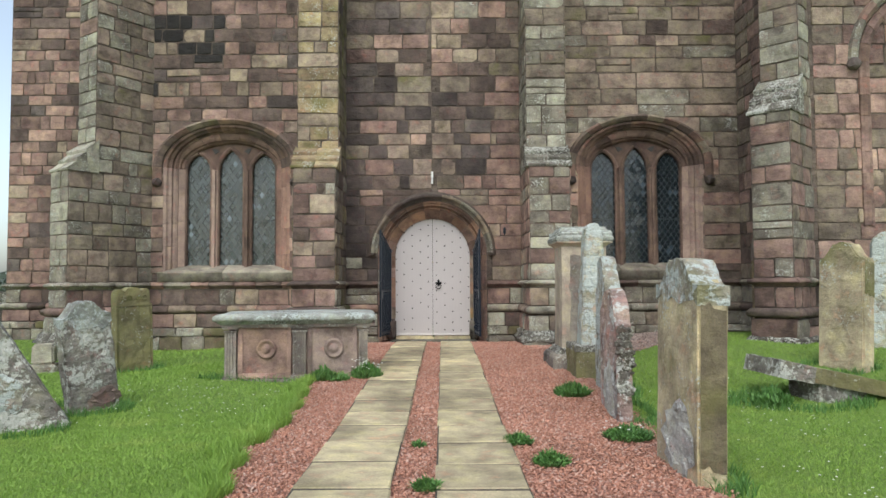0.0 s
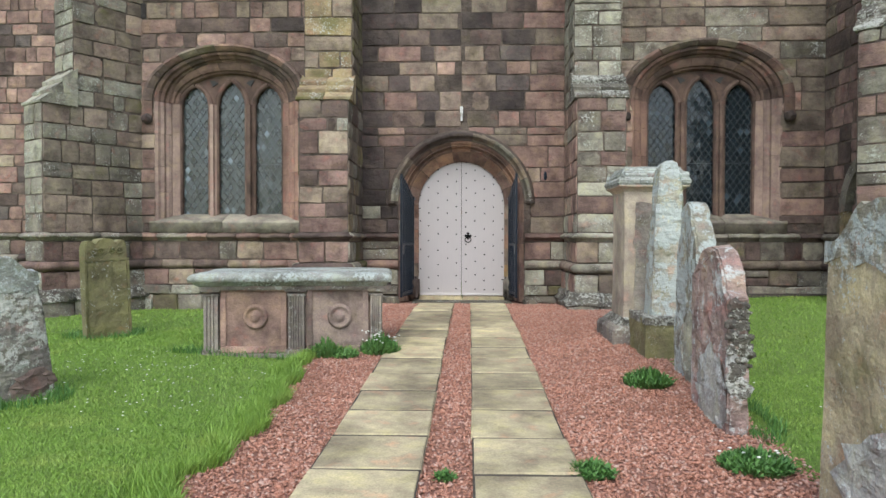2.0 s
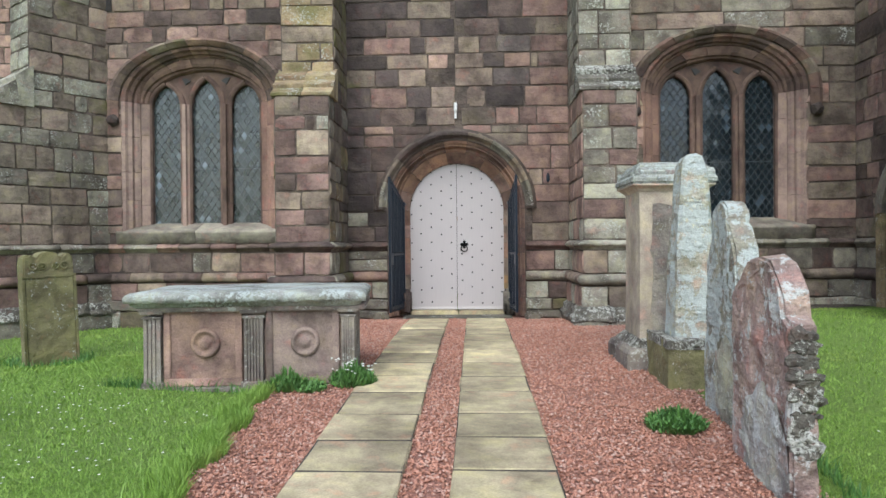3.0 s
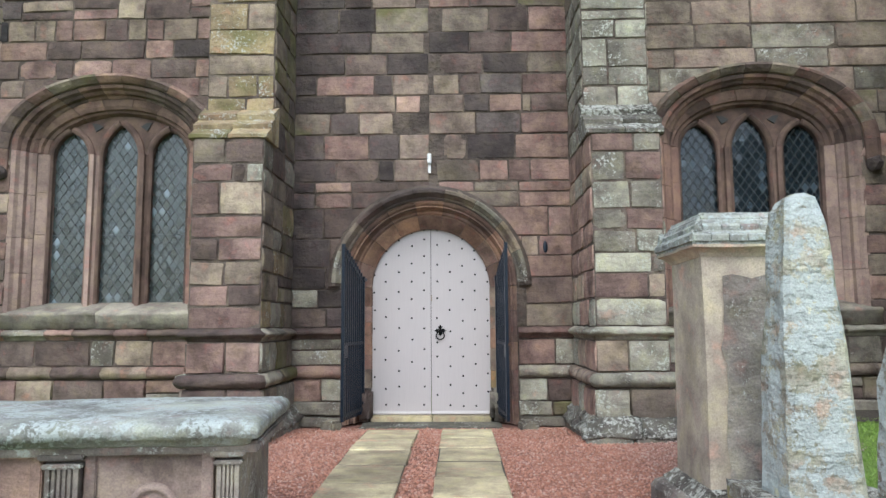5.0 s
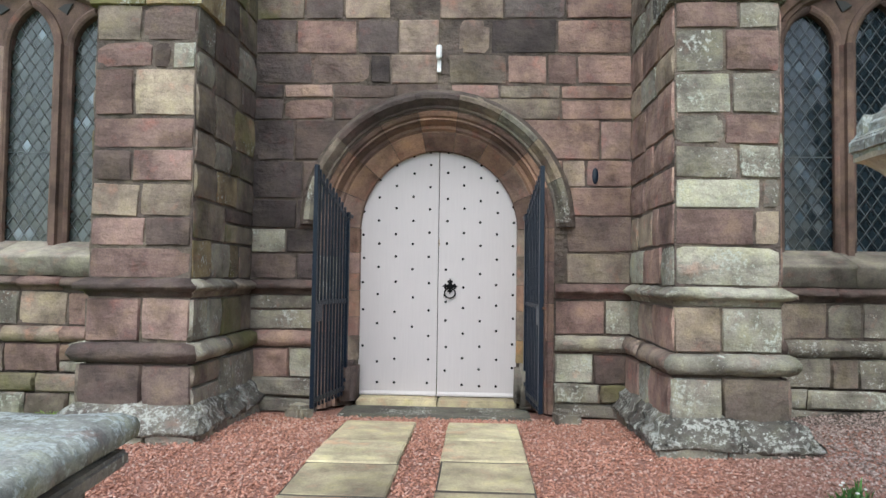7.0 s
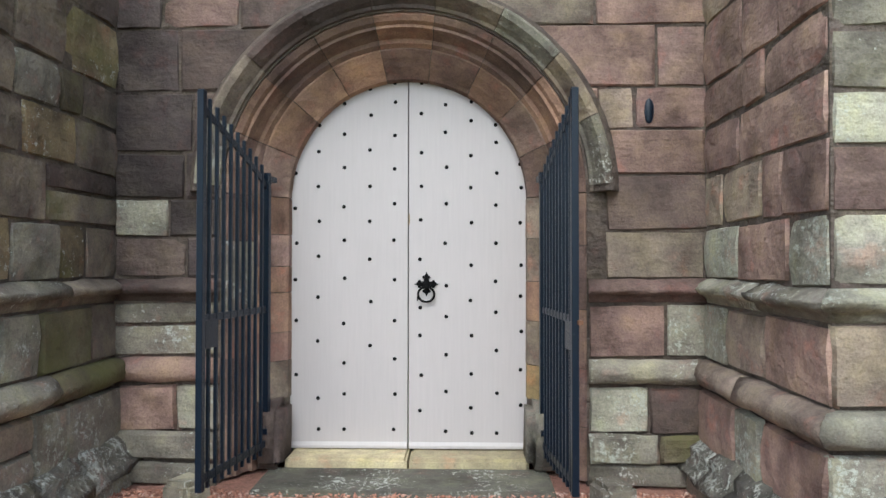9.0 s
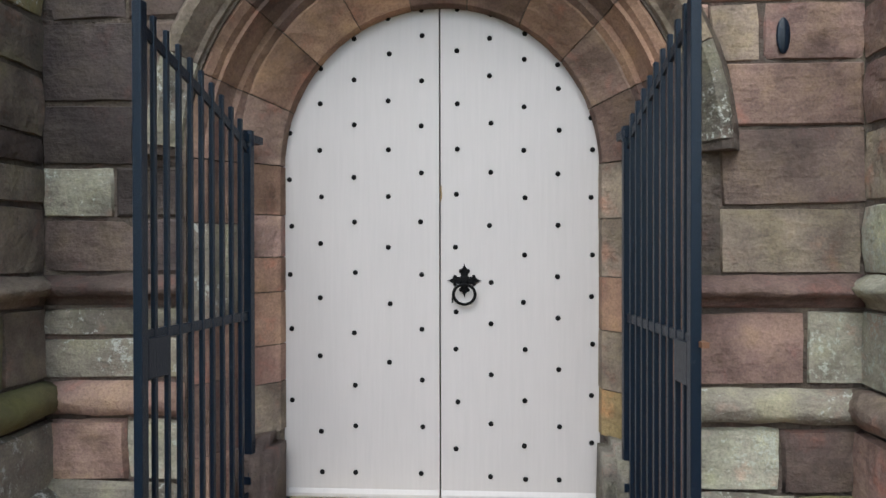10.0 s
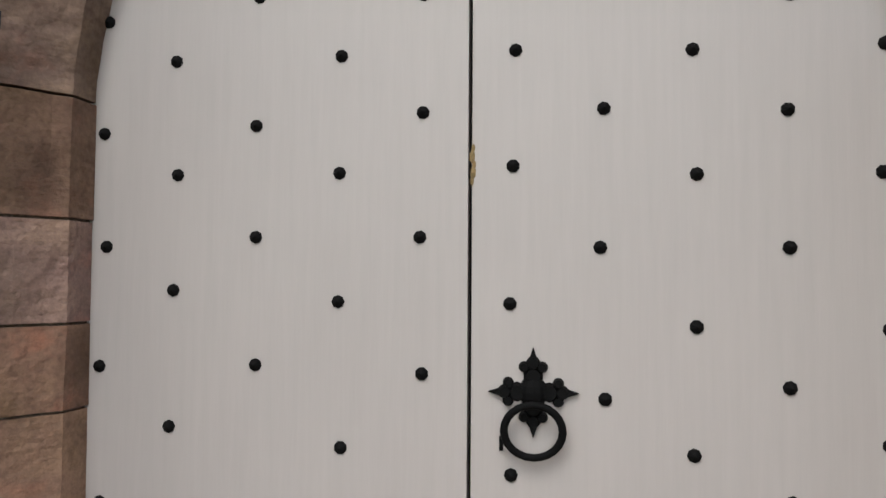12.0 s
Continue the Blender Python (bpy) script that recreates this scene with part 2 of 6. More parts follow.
GRAVEL = gravel_mat()
GRAVEL_BED = ground_mat("gravel_bed", (0.24, 0.12, 0.09), (0.4, 0.2, 0.15))
TURF = ground_mat("turf", (0.1, 0.17, 0.024), (0.17, 0.26, 0.045))
EARTH = ground_mat("bare_earth", (0.05, 0.04, 0.032), (0.11, 0.09, 0.07))
GRASS = grass_mat("grass_blades", (0.145, 0.255, 0.034), (0.255, 0.4, 0.068), (0.36, 0.42, 0.1))
WEED = grass_mat("weed_leaves", (0.055, 0.14, 0.03), (0.12, 0.26, 0.055), (0.1, 0.2, 0.045))
PETAL = paint("white_petals", (0.75, 0.75, 0.7), 0.7)
# distance haze is mixed into the hills' greyed green
HILL = ground_mat("far_fields", (0.2, 0.25, 0.24), (0.3, 0.34, 0.31))
HEDGE = ground_mat("far_hedge", (0.11, 0.14, 0.12), (0.2, 0.23, 0.19))


# ---- mesh helpers ----
UP = Vector((0, 0, 1))


def link_mesh(name, me, parent=None, label=""):
    ob = new(name, me)
    if parent is not None:
        ob.parent = parent
    return tagged(ob, label)


def part(name, bm, material, parent=None, label="", smooth=False):
    """A bmesh as one mesh object, under a thing or a part."""
    me = bpy.data.meshes.new(name)
    bmesh.ops.recalc_face_normals(bm, faces=bm.faces)
    bm.to_mesh(me)
    bm.free()
    me.materials.append(material)
    if smooth:
        me.shade_smooth()
    return link_mesh(name, me, parent, label)


def thing(name, at=(0, 0, 0), turn=0.0, label="", category="", group="", kind=""):
    ob = new(name)
    ob.matrix_basis = pose(*at, 0, 0, turn)
    return tagged(ob, label, category, group, kind)


def quick_mesh(name, verts, faces, material):
    """A mesh from numpy arrays: verts n x 3, faces m x k."""
    me = bpy.data.meshes.new(name)
    m, k = faces.shape
    me.vertices.add(len(verts))
    me.vertices.foreach_set("co", verts.astype(np.float32).ravel())
    me.loops.add(m * k)
    me.loops.foreach_set("vertex_index", faces.astype(np.int32).ravel())
    me.polygons.add(m)
    me.polygons.foreach_set("loop_start", np.arange(0, m * k, k, dtype=np.int32))
    me.update(calc_edges=True)
    me.materials.append(material)
    return me


def add_box(bm, x0, x1, y0, y1, z0, z1):
    v = [bm.verts.new(p) for p in ((x0, y0, z0), (x1, y0, z0), (x1, y1, z0), (x0, y1, z0), (x0, y0, z1), (x1, y0, z1), (x1, y1, z1), (x0, y1, z1))]
    for f in ((0, 3, 2, 1), (4, 5, 6, 7), (0, 1, 5, 4), (1, 2, 6, 5), (2, 3, 7, 6), (3, 0, 4, 7)):
        bm.faces.new([v[i] for i in f])


def worn(bm, edge=0.015, amount=0.006, scale=6.0, cuts=0, seed=0.0):
    """Round the edges and roughen the surface, as weather does."""
    if cuts:
        bmesh.ops.subdivide_edges(bm, edges=bm.edges, cuts=cuts, use_grid_fill=True)
    elif edge:
        bmesh.ops.bevel(bm, geom=bm.edges, offset=edge, segments=2, affect="EDGES", clamp_overlap=True)
    for v in bm.verts:
        p = v.co * scale + Vector((seed, seed * 1.7, 0))
        v.co += amount * noise.noise_vector(p)
    return bm


def prism(bm, foot, z0, z1):
    lo = [bm.verts.new((x, y, z0)) for x, y in foot]
    hi = [bm.verts.new((x, y, z1)) for x, y in foot]
    bm.faces.new(lo[::-1])
    bm.faces.new(hi)
    for i in range(len(foot)):
        j = (i + 1) % len(foot)
        bm.faces.new((lo[i], lo[j], hi[j], hi[i]))


def extrude_x(bm, profile, x0, x1):
    """A (y, z) outline drawn out along x."""
    a = [bm.verts.new((x0, y, z)) for y, z in profile]
    b = [bm.verts.new((x1, y, z)) for y, z in profile]
    bm.faces.new(a)
    bm.faces.new(b[::-1])
    for i in range(len(profile)):
        j = (i + 1) % len(profile)
        bm.faces.new((a[i], b[i], b[j], a[j]))


# ---- the lie of the ground ----
def ease(a, b, v):
    t = np.clip((v - a) / (b - a), 0.0, 1.0)
    return t * t * (3 - 2 * t)


def lie(x, y):
    """Height of the ground; the lawns rise to the east and fall off to the west."""
    x, y = np.asarray(x, float), np.asarray(y, float)
    z = np.interp(y, [-10, 6.3, 9.3, 12.6, 13.5, 14.3], [0.0, 0.0, 0.09, 0.14, 0.13, 0.09])
    west = ease(2.9, 5.2, -x)
    z = z * (1 - west) - 0.03 * west
    z = z + 0.2 * ease(1.7, 5.0, x) * ease(4.5, 9.5, y)
    lawn = np.maximum(ease(1.6, 2.0, -x), ease(1.7, 2.1, x))
    return z + lawn * 0.018 * (np.sin(1.3 * x + 0.7 * y) + np.sin(0.9 * y - 1.9 * x)) * ease(-14.5, -13.0, -np.abs(y))


def low(x, y):
    return float(lie(x, y))


def edge_west(y):
    """Where the west lawn ends and the gravel begins."""
    return np.interp(y, [-9, 4.3, 5.5, 6.1, 7.4, 8.7, 9.0, 10.3, 10.8, 12.0, 14.6], [-1.36, -1.37, -1.56, -1.46, -1.52, -1.68, -1.2, -1.2, -2.6, -2.8, -2.8])


def edge_east(y):
    return np.interp(y, [-9, 4.3, 6.4, 8.0, 9.8, 10.9, 11.8, 14.6], [1.62, 1.66, 1.74, 1.82, 1.9, 2.4, 3.6, 4.6])


gx = np.unique(np.concatenate([np.linspace(-13, 13, 105), np.array([-900, -300, -120, -60, -35, -22, 22, 35, 60, 120, 300, 900.0])]))
gy = np.unique(np.concatenate([np.linspace(-9, 19, 113), np.array([-900, -300, -100, -40, -20, 26, 40, 80, 200, 420, 900.0])]))
GX, GY = np.meshgrid(gx, gy)
gv = np.stack([GX.ravel(), GY.ravel(), lie(GX, GY).ravel()], 1)
ii, jj = np.meshgrid(np.arange(len(gx) - 1), np.arange(len(gy) - 1))
a = (jj * len(gx) + ii).ravel()
ground = link_mesh("ground", quick_mesh("ground", gv, np.stack([a, a + 1, a + 1 + len(gx), a + len(gx)], 1), TURF))
tagged(ground, "mown green churchyard turf sloping gently to the church", "ground", kind="structure")

# the gravel bed: a sheet just over the ground, and dark earth along the east wall
by = np.linspace(-6, 14.9, 165)
bu = np.linspace(0, 1, 15)
west, east = edge_west(by), edge_east(by)
BX = west[:, None] + (east - west)[:, None] * bu[None, :]
BY = np.repeat(by[:, None], 15, 1)
bv = np.stack([BX.ravel(), BY.ravel(), lie(BX, BY).ravel() + 0.008], 1)
ii, jj = np.meshgrid(np.arange(14), np.arange(164))
a = (jj * 15 + ii).ravel()
gravel_bed = link_mesh("path", quick_mesh("path", bv, np.stack([a, a + 1, a + 16, a + 15], 1), GRAVEL_BED))
tagged(gravel_bed, "red crushed-stone gravel path bed between the lawns", "path", kind="structure")
ey = np.linspace(0, 1, 12)
EX, EY = np.meshgrid(np.linspace(3.0, 6.3, 12), ey)
EY = 14.46 - EY * (1.0 + 0.45 * np.sin(EX * 1.7))
bv = np.stack([EX.ravel(), EY.ravel(), lie(EX, EY).ravel() + 0.014], 1)
ii, jj = np.meshgrid(np.arange(11), np.arange(11))
a = (jj * 12 + ii).ravel()
tagged(link_mesh("ground_earth_strip", quick_mesh("ground_earth_strip", bv, np.stack([a, a + 1, a + 13, a + 12], 1), EARTH)),
       "dark bare earth along the foot of the wall", "ground", kind="structure")

# ---- masonry ----
rng = random.Random(7)
BLOCKS = {}


def block_mesh(w, h, variant, rough, material):
    """One squared block: worn arrises and an uneven face, its back open in the mortar."""
    key = (round(w / 0.06), round(h / 0.03), variant, rough, material.name)
    if key in BLOCKS:
        return BLOCKS[key]
    w, h = max(1, key[0]) * 0.06, max(1, key[1]) * 0.03
    r = random.Random(str(key))
    me = bpy.data.meshes.new("stone")
    nx, nz, gap, bev = (5 if w > 0.3 else 3), 3, 0.004, 0.011 + 0.008 * rough
    verts, faces = [], []
    soft = r.uniform(0.0, 0.02)
    shift = Vector((r.uniform(0, 50), r.uniform(0, 50), 0))
    skew = [r.uniform(-0.006, 0.006) * (1 + rough) for i in range(4)]
    for k in range(nz + 1):
        for i in range(nx + 1):
            x, z = -1 + 2 * i / nx, -1 + 2 * k / nz
            lump = noise.noise(Vector((x * w * 4, z * h * 5, 0)) + shift)
            verts.append((x * (w / 2 - gap - bev) + skew[0] * z + 0.004 * lump, -0.016 - 0.009 * (1 + rough) * lump + (0.0 if abs(x) < 1 and abs(z) < 1 else 0.003 + soft * abs(x * z) ** 3), z * (h / 2 - gap - bev) + skew[1] * x + 0.004 * lump))
    for k in range(nz):
        for i in range(nx):
            a = k * (nx + 1) + i
            faces.append((a, a + 1, a + nx + 2, a + nx + 1))
    rim = list(range(nx)) + [k * (nx + 1) + nx for k in range(nz)] + [nz * (nx + 1) + i for i in range(nx, 0, -1)] + [k * (nx + 1) for k in range(nz, 0, -1)]
    base = len(verts)
    for q in rim:
        verts.append(verts[q])
    low_rim = len(verts)
    for q in rim:
        x, y, z = verts[q]
        ex, ez = (w / 2 - gap) / (w / 2 - gap - bev), (h / 2 - gap) / (h / 2 - gap - bev)
        near = max(0.0, abs(x) / (w / 2) + abs(z) / (h / 2) - 1.72) * 0.075
        verts.append((x * (ex - near) + r.uniform(-0.005, 0.005), 0.028, z * (ez - near) + r.uniform(-0.005, 0.005)))
    for i in range(len(rim)):
        j = (i + 1) % len(rim)
        faces.append((base + j, base + i, low_rim + i, low_rim + j))
    me.from_pydata(verts, [], faces)
    me.materials.append(material)
    me.shade_smooth()
    BLOCKS[key] = (me, w, h)
    return BLOCKS[key]


class Face:
    """A wall face seen from outside, from foot A (left) to foot B (right)."""

    def __init__(self, a, b, parent):
        self.a, self.b, self.parent = Vector((*a, 0)), Vector((*b, 0)), parent
        self.u = (self.b - self.a).normalized()
        self.inward = UP.cross(self.u)
        self.length = (self.b - self.a).length

    def at(self, u, z, proud=0.0):
        return self.a + self.u * u + UP * z - self.inward * proud

    def seat(self, u, z, proud=0.0):
        m = Matrix((self.u, self.inward, UP)).transposed().to_4x4()
        m.translation = self.at(u, z, proud)
        return m

    def block(self, u0, u1, z0, z1, material, proud=0.0, rough=0, name="stone"):
        me, w, h = block_mesh(u1 - u0, z1 - z0, rng.randrange(3), rough, material)
        ob = link_mesh(name, me, self.parent)
        ob.matrix_basis = self.seat((u0 + u1) / 2, (z0 + z1) / 2, proud + (rng.uniform(-0.004, 0.002) if rng.random() < 0.1 else 0.001 + rng.uniform(-0.004, 0.009) * (1 + rough))) @ pose(0, 0, 0, rng.gauss(0, 0.5), rng.gauss(0, 0.4), rng.gauss(0, 0.6)) @ Matrix.Diagonal(((u1 - u0) / w, 1, (z1 - z0) / h, 1))

    def wedge(self, quad, material, proud=0.0):
        """A block cut to an arch: its four (u, z) corners, anticlockwise from lower left."""
        cu, cz = sum(p[0] for p in quad) / 4, sum(p[1] for p in quad) / 4
        verts = []
        for inset, y in ((0.0, 0.03), (0.0, -0.004), (0.02, -0.016)):
            for u, z in quad:
                d = Vector((u - cu, z - cz))
                d *= max(0.0, 1 - (inset + 0.007) / max(d.length, 0.02))
                verts.append((d.x, y, d.y))
        faces = [(i, (i + 1) % 4, (i + 1) % 4 + 4, i + 4) for i in range(4)] + [(i + 4, (i + 1) % 4 + 4, (i + 1) % 4 + 8, i + 8) for i in range(4)] + [(8, 9, 10, 11)]
        me = bpy.data.meshes.new("stone")
        me.from_pydata(verts, [], faces)
        me.materials.append(material)
        ob = link_mesh("stone", me, self.parent)
        ob.matrix_basis = self.seat(cu, cz, proud)

    def row(self, u0, u1, z0, z1, pick, widths=(0.3, 0.72), proud=0.0, rough=0):
        """Blocks of one course between u0 and u1."""
        span = u1 - u0
        if span < 0.04:
            return
        count = max(1, round(span / rng.uniform(*widths)))
        cuts = [0.0] + sorted(min(0.97, max(0.03, (i + rng.uniform(-0.28, 0.28)) / count)) for i in range(1, count)) + [1.0]
        for p, q in zip(cuts, cuts[1:]):
            m = pick(u0 + span * (p + q) / 2, (z0 + z1) / 2)
            if q - p > 0.0 and span * (q - p) > 0.55 and rng.random() < 0.12 and z1 - z0 > 0.27:
                mid = z0 + (z1 - z0) * rng.uniform(0.4, 0.6)
                self.block(u0 + span * p, u0 + span * q, z0, mid, m, proud, rough)
                self.block(u0 + span * p, u0 + span * q, mid, z1, pick(u0, z1), proud, rough)
            else:
                jz, jt = rng.uniform(-0.007, 0.007), rng.uniform(-0.007, 0.007)
                self.block(u0 + span * p, u0 + span * q, z0 + jz, z1 + jt, m, proud, rough)

    def courses(self, zs, pick, widths=(0.3, 0.72), proud=0.0, rough=0, hole=None, u0=0.0, u1=None):
        u1 = self.length if u1 is None else u1
        for z0, z1 in zip(zs, zs[1:]):
            if hole is None or hole.half(z0) <= 0 or z1 <= hole.foot:
                self.row(u0, u1, z0, z1, pick, widths, proud, rough)
                continue
            if z0 < hole.foot < z1:
                z0 = hole.foot
            lo, hi = hole.half(z0), hole.half(z1 - 0.001)
            wide = max(lo, hi)
            for side in (-1, 1):
                end = hole.u + side * wide
                first, last = (u0, end - 0.22) if side < 0 else (end + 0.22, u1)
                if abs(lo - hi) < 0.01:
                    self.row(u0 if side < 0 else end, end if side < 0 else u1, z0, z1, pick, widths, proud, rough)
                    continue
                self.row(first, last, z0, z1, pick, widths, proud, rough)
                near, b, t = (max(last, u0) if side < 0 else min(first, u1)), hole.u + side * lo, hole.u + side * hi
                m = pick(near, z0)
                self.wedge([(near, z0), (b, z0), (t, z1), (near, z1)] if side < 0 else [(b, z0), (near, z0), (near, z1), (t, z1)], m, proud)

    def laid(self, x0, courses, hole=None, rough=0):
        """Courses laid stone by stone: (foot, top, "letter and width in cm, ..."), beginning at u = x0."""
        for z0, z1, text in courses:
            start = x0
            if ":" in text:
                head, text = text.split(":")
                start = float(head)
            stones = [(STONES[w[0]], int(w[1:]) / 100) for w in text.split()]
            u = start
            for m, w in stones:
                a, b = u, u + w
                u = b
                lo, hi = (hole.half(z0), hole.half(z1 - 0.001)) if hole else (0, 0)
                if hole and abs((a + b) / 2 - hole.u) - w / 2 < max(lo, hi) - 0.005:
                    if (a + b) / 2 < hole.u:
                        self.wedge([(a, z0), (hole.u - lo, z0), (max(hole.u - hi, a + 0.02), z1), (a, z1)], m)
                    else:
                        self.wedge([(hole.u + lo, z0), (b, z0), (b, z1), (min(hole.u + hi, b - 0.02), z1)], m)
                    continue
                self.block(a, b, z0 + rng.uniform(-0.005, 0.005), z1 + rng.uniform(-0.005, 0.005), m, 0.0, rough)

    def band(self, profile, z, material, u0=0.0, u1=None, seg=(0.5, 0.95), name="moulding", rough=1.9, ends=(0, 0)):
        """A moulded course: (proud, height) outline, drawn along the face in lengths."""
        u1 = self.length if u1 is None else u1
        count = max(1, round((u1 - u0) / rng.uniform(*seg)))
        cuts = [u0 + (u1 - u0) * (i + (rng.uniform(-0.2, 0.2) if 0 < i < count else 0)) / count for i in range(count + 1)]
        for p, q in zip(cuts, cuts[1:]):
            steps = max(2, int((q - p) / 0.12))
            bm = bmesh.new()
            rings = []
            for s in range(steps + 1):
                u = -(q - p) / 2 + 0.004 + (q - p - 0.008) * s / steps
                out = (-ends[0] if p == u0 and s == 0 else 0) + (ends[1] if q == cuts[-1] and s == steps else 0)
                rings.append([bm.verts.new((u + out * max(0.0, pr), -pr + rough * rng.uniform(-0.006, 0.006) * (pr > 0), h + rough * rng.uniform(-0.005, 0.005) * (pr > 0))) for pr, h in profile])
            for r0, r1 in zip(rings, rings[1:]):
                for i in range(len(profile) - 1):
                    bm.faces.new((r0[i], r0[i + 1], r1[i + 1], r1[i]))
            bm.faces.new(rings[0])
            bm.faces.new(rings[-1][::-1])
            ob = part(name, bm, material(0.0, z) if callable(material) else material, self.parent, "", True)
            ob.matrix_basis = self.seat((p + q) / 2, z)


class Hole:
    """An arched opening in a face: centre u, foot and springing heights, half width and rise ratio."""

    def __init__(self, u, foot, spring, half, ratio, jamb):
        self.u, self.foot, self.spring, self.r, self.ratio, self.jamb = u, foot, spring, half, ratio, jamb

    def half(self, z):
        if z < self.foot:
            return self.jamb
        if z <= self.spring:
            return self.jamb
        t = (z - self.spring) / (self.r * self.ratio)
        return self.r * math.sqrt(1 - t * t) if t < 1 else 0.0


def weighted(*pairs):
    mats = [m for m, w in pairs]
    weights = [w for m, w in pairs]
    return lambda u, z: rng.choices(mats, weights)[0]


STRING = [(-0.03, -0.07), (0.0, -0.065), (0.015, -0.05), (0.03, -0.02), (0.06, -0.015), (0.085, 0.0), (0.09, 0.02), (0.075, 0.035), (0.01, 0.075), (-0.03, 0.075)]
ROLL = [(-0.03, -0.075), (0.005, -0.07), (0.035, -0.055), (0.055, -0.03), (0.063, 0.0), (0.055, 0.03), (0.035, 0.055), (0.005, 0.075), (-0.03, 0.08)]


def grown(profile, by):
    return [(p + by if p > -0.02 else p, h) for p, h in profile]


def rising(z, top, heights=()):
    """Course heights from z up to top."""
    zs = [z]
    for h in heights:
        zs.append(zs[-1] + h)
    while zs[-1] < top - 0.4:
        zs.append(zs[-1] + rng.choice((0.23, 0.26, 0.27, 0.28, 0.3, 0.31, 0.34)))
    return [v for v in zs if v < top - 0.12] + [top]


FOOTING = weighted((GREY, 4), (PALE, 4), (OLIVE, 2), (MOSSY, 0.7))
FIRST = (0.31, 0.31, 0.28, 0.25, 0.37, 0.27, 0.36, 0.32, 0.26)
TOP = 9.6


def wall_face(face, pick, low_pick, foot, hole=None, steps=(0.0, 0.035, 0.06), ends=(0, 0), top=TOP, heights=FIRST, widths=(0.3, 0.72), lower_hole=None, sets=None, laid=None, footed=True, foot_pick=None):
    """All courses of a bay: footing, plinth, roll, string and wall above."""
    s_low, s_mid, s_foot = steps[0], steps[1], steps[2]
    spans = [(0.0, face.length)] if lower_hole is None else [(0.0, lower_hole.u - lower_hole.jamb), (lower_hole.u + lower_hole.jamb, face.length)]
    for i, (p, q) in enumerate(spans):
        def reach(by):
            return p - (by * ends[0] if i == 0 else 0), q + (by * ends[1] if i == len(spans) - 1 else 0)
        a, b = reach(s_foot)
        face.courses([foot, 0.24, 0.42] if footed else [foot, 0.24], foot_pick or FOOTING, (0.35, 0.7), s_foot, 1, None, a, b)
        a, b = reach(s_mid)
        face.courses([0.42 if footed else 0.36, 0.7], low_pick, (0.32, 0.62), s_mid, 0, None, a, b)
        corner = (ends[0] if i == 0 else 0, ends[1] if i == len(spans) - 1 else 0)
        face.band(grown(ROLL, s_mid), 0.785, low_pick, p, q, ends=corner)
        a, b = reach(s_low)
        face.courses([0.87, 1.2], low_pick, (0.28, 0.5), s_low, 0, None, a, b)
        face.band(STRING, 1.27, sets or low_pick, p, q, ends=corner)
    if laid:
        laid_top = max(row[1] for row in laid)
        face.laid(0.0, laid, hole)
        if laid_top < top - 0.1:
            face.courses(rising(laid_top, top), pick, widths, 0.0, 0, None)
        return
    zs = rising(1.345, top, heights)
    if hole:
        apex = hole.spring + hole.r * hole.ratio
        zs[min(range(len(zs)), key=lambda i: abs(zs[i] - apex))] = apex
    face.courses(zs, pick, widths, 0.0, 0, hole)


def core_wall(bm, x0, x1, y0, y1, z0, z1, hole=None):
    """The mortared heart of a wall along x, with an arched opening through it."""
    if hole is None:
        add_box(bm, x0, x1, y0, y1, z0, z1)
        return
    cx, foot, spring, r, ratio = hole
    if foot > z0:
        add_box(bm, cx - r, cx + r, y0, y1, z0, foot)
    add_box(bm, x0, cx - r, y0, y1, z0, z1)
    add_box(bm, cx + r, x1, y0, y1, z0, z1)
    n = 28
    for i in range(n):
        t0, t1 = math.pi * (1 - i / n), math.pi * (1 - (i + 1) / n)
        xa, za, xb, zb = cx + r * math.cos(t0), spring + r * ratio * math.sin(t0), cx + r * math.cos(t1), spring + r * ratio * math.sin(t1)
        v = [bm.verts.new(p) for p in ((xa, y0, za), (xb, y0, zb), (xb, y0, z1), (xa, y0, z1), (xa, y1, za), (xb, y1, zb), (xb, y1, z1), (xa, y1, z1))]
        for f in ((0, 1, 2, 3), (7, 6, 5, 4), (0, 4, 5, 1), (3, 2, 6, 7)):
            bm.faces.new([v[k] for k in f])


def structure(name, bm, label, category="wall", material=None):
    ob = part(name, bm, material or MORTAR)
    return tagged(ob, label, category, kind="structure")


WY = 14.46      # the plane of the main wall
DX = -0.222     # the door's centre
LX, RX = -4.455, 4.07   # the windows' centres
SPRING = 1.87
WSPRING = 3.72

# -- door bay
bm = bmesh.new()
core_wall(bm, -2.1, 1.75, WY, WY + 0.9, -0.3, TOP, (DX, 0.0, SPRING, 1.115, 1.0))
wall_1 = structure("wall_1", bm, "purple-brown sandstone church wall round the arched door")


def pick_door_bay(u, z):
    x = u - 2.0
    if x < -1.25 and z > 1.4:
        return rng.choices((DARK, BROWN, PINK), (5, 3, 1))[0]
    if -0.75 < x < 0.75 and 3.5 < z < 4.9:
        return rng.choices((BUFF, ROSE, OLIVE, BROWN), (5, 3, 2, 1))[0]
    if z > 4.7:
        return rng.choices((BROWN, DARK, OLIVE, PINK, BUFF), (5, 3, 3, 3, 1.6))[0]
    if x > 0.75:
        return rng.choices((PINK, ROSE, BROWN, BUFF), (5, 5, 2, 1))[0]
    return rng.choices((PINK, BROWN, DARK, ROSE), (4, 3, 2, 2))[0]


